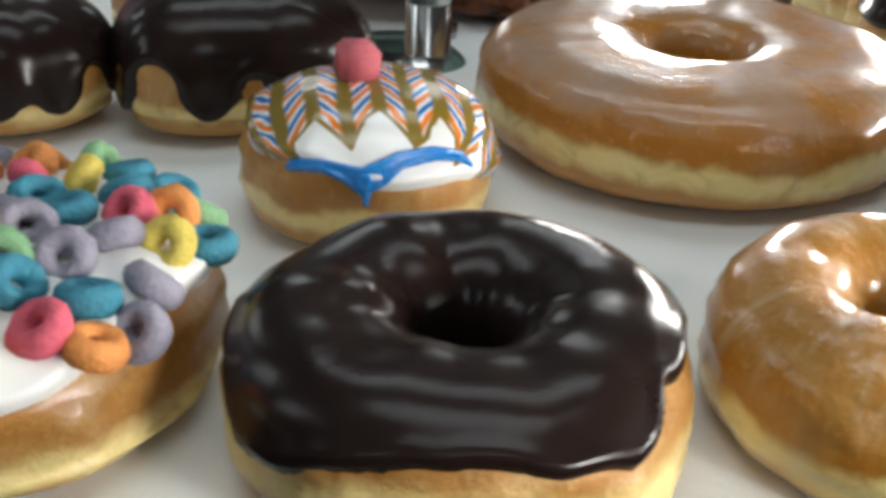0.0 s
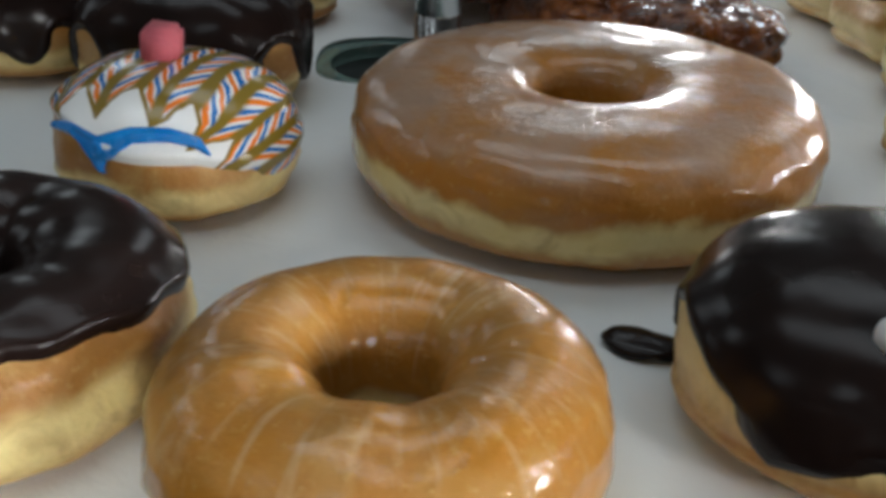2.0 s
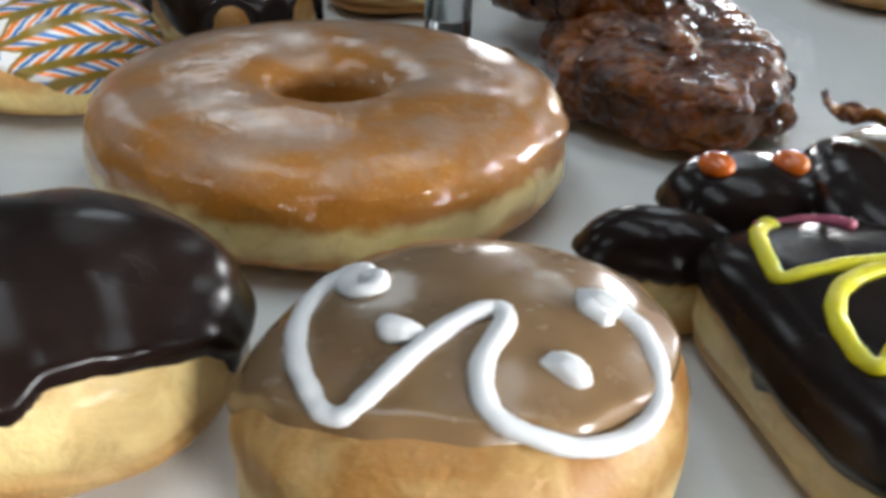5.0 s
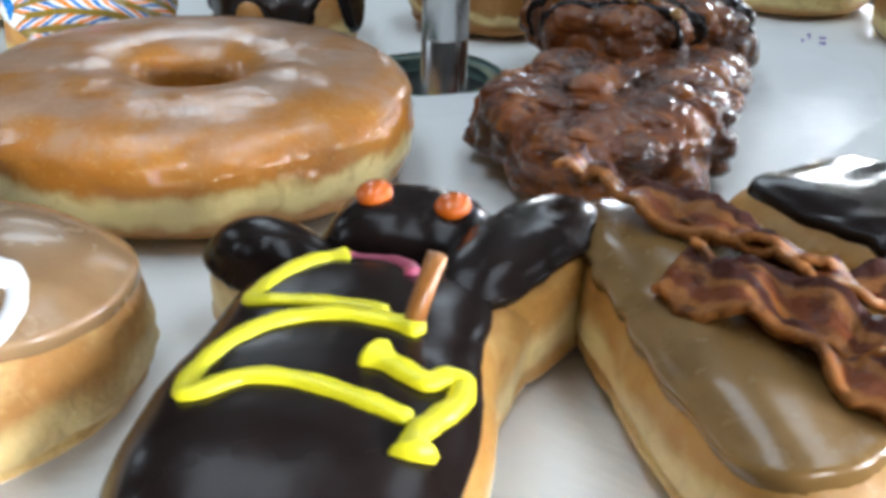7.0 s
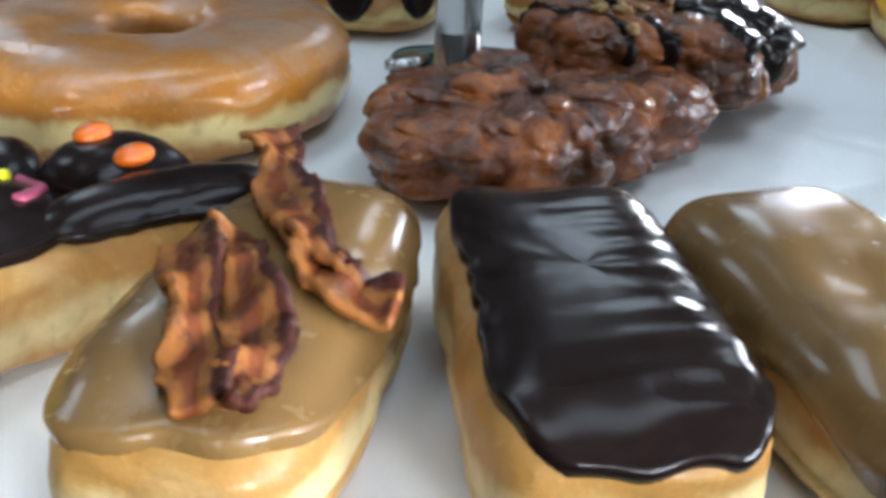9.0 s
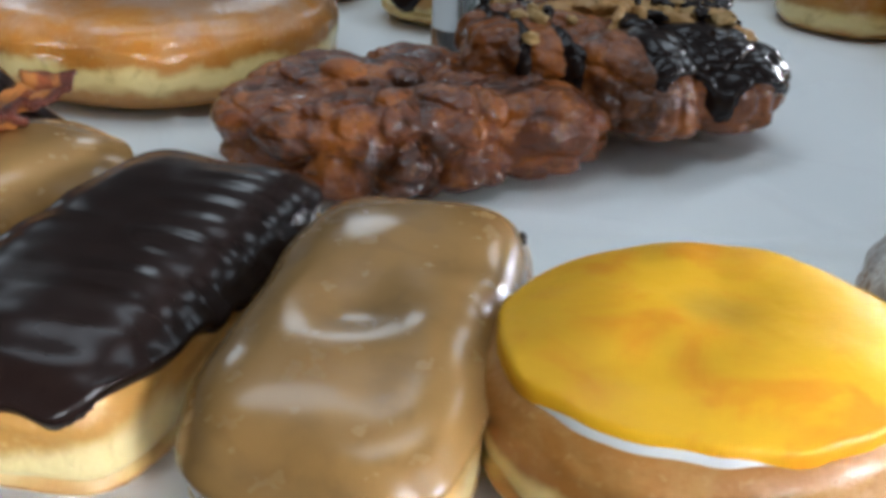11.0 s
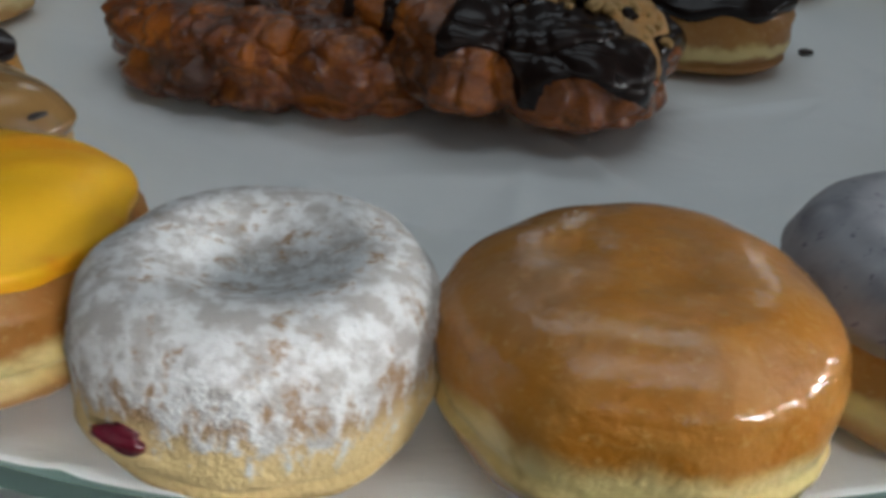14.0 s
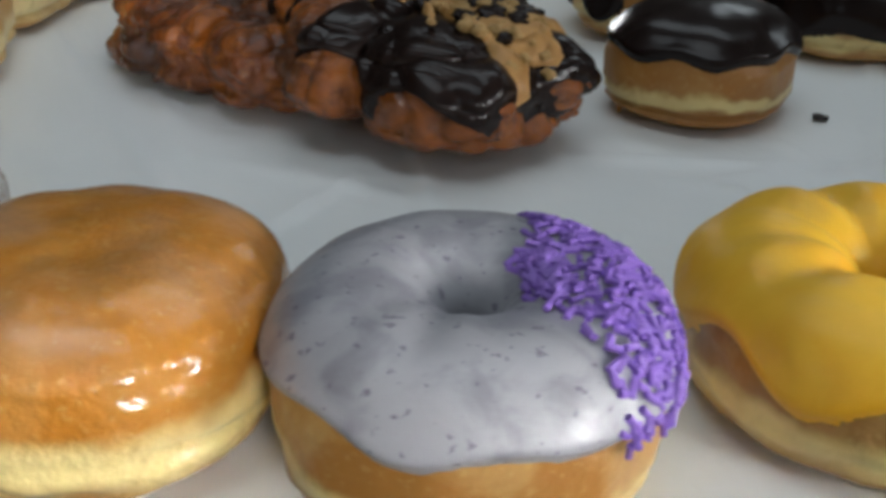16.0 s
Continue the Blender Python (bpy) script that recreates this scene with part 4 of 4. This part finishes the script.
bar_doughnut("chocolate_bar_doughnut", 0.2095, 0.139, 34.5, "rectangular bar doughnut under rippled glossy chocolate icing", 0.0600, 0.0305, 0.037, CHOC, 81, n=6.5, nt=3.8, ripple=0.00022,
             through=[(0, 0.455), (18, 0.46), (27, 0.38), (40, 0.42), (90, 0.47), (140, 0.44), (180, 0.36), (205, 0.32), (235, 0.285), (270, 0.275), (305, 0.285), (333, 0.33), (345, 0.43)])
t, s = bar_doughnut("maple_bar_doughnut", 0.174, 0.194, 40.5, "bar doughnut under smooth tan maple icing", 0.0585, 0.0287, 0.0390, MAPLE, 91, 0.49, 0.04, dents=((0.012, -0.002, 0.0042, 0.0150), (-0.014, 0.012, 0.0016, 0.012), (0.036, 0.010, 0.0018, 0.013)))


for px, py in ((-0.0438, 0.0262), (-0.0261, 0.0262)):
    blob("icing_nick", px, py, 0.0305, 0.0034, 0.0009, 0.0010, CRUMB, t, rot=0.2, rough=0.3, seed=px, label="dark nick in the icing edge")


def lemon_doughnut(x, y, turn):
    t = thing("yellow_filled_doughnut", x, y, turn, "oval filled doughnut with yellow icing over a white line", "doughnut", "outer circle of doughnuts")
    b = Bun(0.0482, 0.0440, 0.0420, 0.56, n=2.3, seed=101, nt=2.8, nb=4.2, wob=0.028, crease=0.09, crease_v=0.57, dents=((0.004, 0.004, 0.0016, 0.012), (-0.020, -0.012, 0.0012, 0.010)))
    dough_body(b, DOUGH_LEMON, t)
    edge = [(0, 0.400), (40, 0.395), (80, 0.375), (150, 0.365), (200, 0.352), (240, 0.345), (280, 0.345), (310, 0.355), (335, 0.385)]
    coat(b, WHITE_ICING, t, edge_through([(u, v + (0.014 if 180 < u < 270 else -0.02)) for u, v in edge], 103, 0.008), 0.0009, label="thin white icing", name="under_icing")
    coat(b, YELLOW_ICING, t, edge_through(edge, 103, 0.008), 0.0016, label="matt yellow icing with orange blotches")
    return t


lemon_doughnut(0.1285, 0.2510, 165)


def powdered_doughnut(x, y, turn):
    t = thing("powdered_jelly_doughnut", x, y, turn, "jelly-filled doughnut thickly dusted with powdered sugar", "doughnut", "outer circle of doughnuts")
    b = Bun(0.0382, 0.0385, 0.0470, 0.54, seed=111, nt=2.9, wob=0.025, dimple=0.012, dimple_r=0.50, crease=0.07, crease_v=0.62)
    dough_body(b, POWDER, t, 120, 70)
    blob("jelly", -0.014, -0.0352, 0.0185, 0.0058, 0.0026, 0.0027, JELLY, t, rough=0.7, label="red jelly at the filling hole")
    return t


powdered_doughnut(0.0490, 0.2795, 168)

t = thing("glazed_filled_doughnut", -0.0297, 0.2830, 186, "plump filled doughnut with shiny thin sugar glaze", "doughnut", "outer circle of doughnuts")
s = Bun(0.0415, 0.0420, 0.0440, 0.58, seed=121, nt=2.9, wob=0.022, crease=0.03, dents=((0.004, -0.006, 0.0015, 0.010), (-0.012, 0.008, 0.0012, 0.009)))
dough_body(s, DOUGH_GLAZED_TALL, t, 120, 70)
coat(s, DOUGH_GLAZED_TALL, t, lower_edge(122, 0.42, 0.04, 3, 12), 0.0004, 0.025, name="sugar_glaze", label="thin shiny sugar glaze")


def sprinkled_doughnut(x, y, turn):
    t = thing("grey_sprinkle_doughnut", x, y, turn, "ring doughnut with grey-lilac icing and purple sprinkles", "doughnut", "outer circle of doughnuts")
    s = Ring(0.0402, 0.0060, 0.0418, 0.54, n=2.7, wob=0.007, seed=131, crease=0.04)
    dough_body(s, DOUGH, t, 120, 64)
    f = sines(133, 6, 2, 8)
    coat(s, GREY_ICING, t, lambda U, V, P: np.minimum((0.482 + 0.022 * f(U) - V), (V + 0.09)) * 0.16, 0.0018, v0=-0.1, v1=0.7, nu=180, nv=90)
    bm = bmesh.new()
    bmesh.ops.create_cone(bm, cap_ends=True, segments=6, radius1=0.00078, radius2=0.00078, depth=0.0034)
    me = bpy.data.meshes.new("sprinkle")
    bm.to_mesh(me)
    bm.free()
    me.materials.append(PURPLE)
    g = random.Random(8)
    made = 0
    heap = []
    while made < 640:
        u, v = radians(g.uniform(-80, 84)), g.uniform(0.15, 0.488)
        p = s.at(np.float64(u), np.float64(v))
        if p[0] + g.gauss(0, 0.0025) < (0.011 if p[1] > 0 else 0.011 - p[1] * 0.62):
            continue
        q = s.at(np.float64(u), np.float64(v + 0.01)) - p
        out = Vector(q).cross(Vector((-math.sin(u), math.cos(u), 0))).normalized()
        if out.dot(Vector((math.cos(u) * (v - 0.25), math.sin(u) * (v - 0.25), 0.4))) < 0:
            out = -out
        turn_q = out.to_track_quat("Y", "Z").to_matrix().to_4x4() @ Matrix.Rotation(g.uniform(0, 6.283), 4, "Y") @ Matrix.Rotation(g.uniform(-0.25, 0.25), 4, "X")
        m = Matrix.Translation(Vector(p) + out * g.uniform(0.0018, 0.0030)) @ turn_q
        if made < 260:
            ob = new("sprinkle", me)
            ob.parent, ob.matrix_basis = t, m
        else:
            heap.append(m)
        made += 1
    verts, faces = [], []
    for m in heap:
        k = len(verts)
        verts += [m @ v.co for v in me.vertices]
        faces += [tuple(k + i for i in f.vertices) for f in me.polygons]
    tagged(mesh_object("sprinkle_heap", verts, faces, PURPLE, t, flat=True), kind="stuff")
    return t


sprinkled_doughnut(-0.1075, 0.2630, 199)
t, s = ring_doughnut("yellow_ring_doughnut", -0.1865, 0.1965, 222, "ring doughnut with matt yellow icing and orange sugar", 0.0480, 0.009, 0.0365, DOUGH, 141, YELLOW_PALE, 0.475, 0.040, wob=0.034)
g = random.Random(12)
for i in range(16):
    u, v = g.uniform(0, 6.283), g.choice((0.08, 0.14, 0.2, 0.44))
    p = s.at(np.float64(u), np.float64(v + g.uniform(-0.03, 0.03)))
    blob("sugar_bit", *p, 0.0014, 0.0012, 0.0011, TEAL_SUGAR if i == 5 else ORANGE_SUGAR, t, rough=0.4, seed=i)
ring_doughnut("pink_ring_doughnut", -0.226, 0.122, 238, "ring doughnut with bright pink icing", 0.040, 0.010, 0.040, DOUGH, 151, PINK_ICING, 0.46, 0.03)
ring_doughnut("glazed_ring_doughnut", -0.240, 0.040, 258, "plain glazed ring doughnut with a pale waist", 0.041, 0.010, 0.036, DOUGH_GLAZED, 161)
ring_doughnut("chocolate_ring_doughnut", -0.262, -0.045, 278, "ring doughnut with a thin chocolate cap", 0.039, 0.010, 0.036, DOUGH, 171, CHOC, 0.46, 0.04)
ring_doughnut("glazed_ring_doughnut", -0.236, -0.122, 290, "plain glazed ring doughnut, brown all over", 0.038, 0.010, 0.036, DOUGH_GLAZED, 181)

# ---- inner circle ----
t = thing("giant_glazed_doughnut", 0.0972, -0.0874, 0, "giant ring doughnut with cloudy dried sugar glaze", "doughnut", "inner circle of doughnuts")
s = Ring(0.0788, 0.0150, 0.0378, 0.46, n=3.3, nb=3.4, wob=0.005, seed=201, crease=0.05, crease_v=0.61)
dough_body(s, DOUGH_GIANT, t, 200, 90)
f = sines(202, 7, 4, 14)
coat(s, DOUGH_GIANT, t, lambda U, V, P: np.minimum(0.39 + 0.02 * f(U) - V, V + 0.05) * 0.2, 0.0004, 0.03, v0=-0.1, v1=0.55, nu=220, nv=80, name="sugar_glaze", label="cloudy dried sugar glaze")


def feathered_doughnut(x, y, turn):
    t = thing("feathered_doughnut", x, y, turn, "doughnut with combed orange, blue and white icing and a pink cube", "doughnut", "inner circle of doughnuts")
    b = Bun(0.0382, 0.0376, 0.042, 0.40, seed=211, nt=2.5, wob=0.02)
    dough_body(b, DOUGH_FILLED, t)
    f = sines(213, 6, 2, 7)
    coat(b, FEATHER, t, lambda U, V, P: (0.45 + 0.03 * f(U) + 0.07 * np.cos(U - 0.3) - V) * 0.1, 0.0018, nu=180, nv=90, label="white icing combed with coloured chevrons")
    wave = [(-0.0236, -0.0276, 0.0272), (-0.0224, -0.0281, 0.0280), (-0.0154, -0.0315, 0.0293), (-0.0086, -0.0345, 0.0280), (-0.0041, -0.0360, 0.0262), (0.0005, -0.0354, 0.0280), (0.0056, -0.0336, 0.0306), (0.0155, -0.0303, 0.0309), (0.0225, -0.0274, 0.0288), (0.0257, -0.0265, 0.0255)]
    coat(b, BLUE_PIPE, t, band(wave, [0.0034, 0.0042, 0.0052, 0.0062, 0.0085, 0.0082, 0.0062, 0.0055, 0.0048, 0.0030]), 0.0024, 0.0014, v0=0.2, v1=0.52, nu=300, nv=90, name="blue_line", label="bright blue wavy icing line")
    coat(b, BLUE_PIPE, t, band([(-0.0042, -0.0362, 0.0260), (-0.0038, -0.0372, 0.0222), (-0.0035, -0.0374, 0.0195)], [0.0070, 0.0034, 0.0018]), 0.0026, 0.0016, v0=0.3, v1=0.56, nu=300, nv=80, name="blue_drip")
    bm = bmesh.new()
    bmesh.ops.create_cube(bm, size=0.0115)
    bmesh.ops.bevel(bm, geom=bm.edges[:] + bm.verts[:], offset=0.0016, segments=2, affect="EDGES")
    bmesh.ops.transform(bm, matrix=pose(-0.003, 0.001, b.h + 0.0058, 4, 5, 14), verts=bm.verts)
    part("sugar_cube", bm, SUGAR_CUBE, t, "pink sugared jelly cube")
    return t


feathered_doughnut(-0.0175, -0.1597, 8)


def fritter(x, y, turn, name, label, a, b, h, mat, seed, tilt=(0, 0), z=0.0, size=0.021, deep=0.010):
    t = thing(name, x, y, turn, label, "fritter", "inner circle of doughnuts", z)
    t.rotation_euler = (radians(tilt[0]), radians(tilt[1]), radians(turn))
    s = Knobbly(a, b, h, seed=seed, n=2.6, nt=2.6, waist=0.45, wob=0.07).knobs(size, deep, seed)
    dough_body(s, mat, t, 320, 150, "crust")
    return t, s


t, s = fritter(0.068, 0.0665, 160, "apple_fritter", "knobbly dark brown apple fritter with shiny glaze", 0.0730, 0.0505, 0.036, FRITTER, 3, size=0.034, deep=0.016)
f = sines(205, 6, 2, 7)
coat(s, FRITTER_GLAZE, t, lambda U, V, P: 0.006 * np.sin(P[..., 0] * 150 + 2 * f(U)) * np.cos(P[..., 1] * 130 + f(U)) - (V > 0.42), 0.0009, 0.006, v1=0.46, nu=230, nv=60, name="sugar_glaze", label="shiny amber sugar glaze")
t, s = fritter(-0.013, 0.085, 158, "peanut_butter_fritter", "fritter with chocolate, peanut butter and nuts, leaning on another", 0.064, 0.050, 0.038, FRITTER_B, 7, tilt=(0, 7), z=0.010, size=0.034, deep=0.012)
f1 = sines(221, 5, 2, 6)
coat(s, CHOC, t, lambda U, V, P: np.minimum(0.036 - np.abs(P[..., 0] - 0.025 + 0.005 * f1(U)), (0.56 + 0.09 * f1(U * 2) - V) * 0.1) - 0.030 * np.exp(-(((P[..., 0] - 0.036) / 0.009) ** 2) - (((V - 0.50) / 0.10) ** 2)) - 0.030 * np.exp(-(((P[..., 0] - 0.006) / 0.009) ** 2) - (((V - 0.48) / 0.13) ** 2)), 0.0015, 0.004, nu=170, nv=90, name="chocolate_pour", label="dark chocolate poured across")
for x0 in (-0.052, -0.036):
    coat(s, CHOC, t, lambda U, V, P: np.minimum(0.0019 + 0.0012 * f1(U * 3 + x0 * 90) - np.abs(P[..., 0] - x0 - 0.005 * f1(U * 2 + x0 * 50)), (0.60 + 0.1 * f1(U * 3) - V) * 0.1), 0.0013, 0.0018, nu=200, nv=90, name="chocolate_drizzle")
f2 = sines(223, 5, 2, 7)
coat(s, PEANUT, t, lambda U, V, P: (0.020 + 0.007 * f2(U * 2)) - np.hypot((P[..., 0] - 0.018) * 0.48, P[..., 1] - 0.009) - (V > 0.45) * 1.0, 0.0034, 0.006, v1=0.5, nu=150, nv=70, name="peanut_butter", label="peanut butter with chips")
g = random.Random(4)
for i in range(84):
    px, py = g.gauss(0.021, 0.018), g.gauss(0.008, 0.011)
    rr = g.uniform(0.0009, 0.0022) if i % 5 else g.uniform(0.0017, 0.0026)
    qx, qy, qz = skin(s, px, py)
    blob("chocolate_chip" if i % 5 == 0 else "nut_piece", qx, qy, qz + 0.0036, rr * (2.2 if i % 5 == 0 else 1.3), rr * 1.6, rr, CHOC if i % 5 == 0 else NUT, t, rot=g.uniform(0, 3), rough=0.5, seed=i)


for i in range(9):
    px, py = g.gauss(-0.042, 0.006), g.gauss(0.0, 0.012)
    rr = g.uniform(0.0014, 0.0024)
    qx, qy, qz = skin(s, px, py)
    blob("nut_piece", qx, qy, qz + 0.0008, rr * 1.3, rr * 1.6, rr, NUT, t, rot=g.uniform(0, 3), rough=0.5, seed=i + 60)


def filled_chocolate(x, y, turn, a, b, h, seed, label, n=2.2, edge=0.49, body=DOUGH_FILLED, drip=0.06):
    t = thing("chocolate_filled_doughnut", x, y, turn, label, "doughnut", "inner circle of doughnuts")
    s = Bun(a, b, h, 0.45, n=n, nt=2.6, seed=seed, wob=0.025, crease=0.06, crease_v=0.6)
    dough_body(s, body, t)
    coat(s, CHOC, t, lower_edge(seed + 1, edge, drip, 3, 9), 0.0018)
    return t


filled_chocolate(-0.068, -0.080, 16, 0.044, 0.035, 0.050, 231, "oblong filled doughnut with chocolate icing and torn side", 3.0, 0.53)
t = filled_chocolate(-0.1045, 0.018, 80, 0.038, 0.0345, 0.041, 241, "round filled doughnut under shiny chocolate icing", 2.4, 0.42, DOUGH_ICED, 0.03)
filled_chocolate(-0.150, -0.092, 20, 0.036, 0.030, 0.045, 251, "pale doughnut with a dark chocolate cap", edge=0.55)

blob("dough_strand", 0.0265, -0.0215, 0.010, 0.0011, 0.0016, 0.0105, DOUGH_SOFT, t, rot=0.4, tilt=0.12, rough=0.4, label="torn strand of pale dough")

# ---- crumbs on the paper ----
for i, (px, py, r) in enumerate(((-0.1510, 0.012, 0.0032), (0.1924, 0.1684, 0.0013), (0.185, 0.160, 0.001))):
    c = blob("chocolate_crumb", px, py, r * 0.35, r, r * 0.6, r * 0.35, CRUMB, None, rot=i, rough=0.7, seed=i)
    tagged(c, "dark chocolate crumb lying on white paper", "crumb", "crumbs on the paper")

for i, (px, py) in enumerate(((-0.0970, 0.1840), (-0.0928, 0.1934), (-0.1000, 0.1878), (-0.1080, 0.1905), (-0.1030, 0.1962))):
    c = blob("purple_sprinkle", px, py, 0.0007, 0.0019, 0.0007, 0.0007, PURPLE, None, rot=i * 1.1)
    tagged(c, "loose purple sugar sprinkle lying on white paper", "sprinkle", "crumbs on the paper")
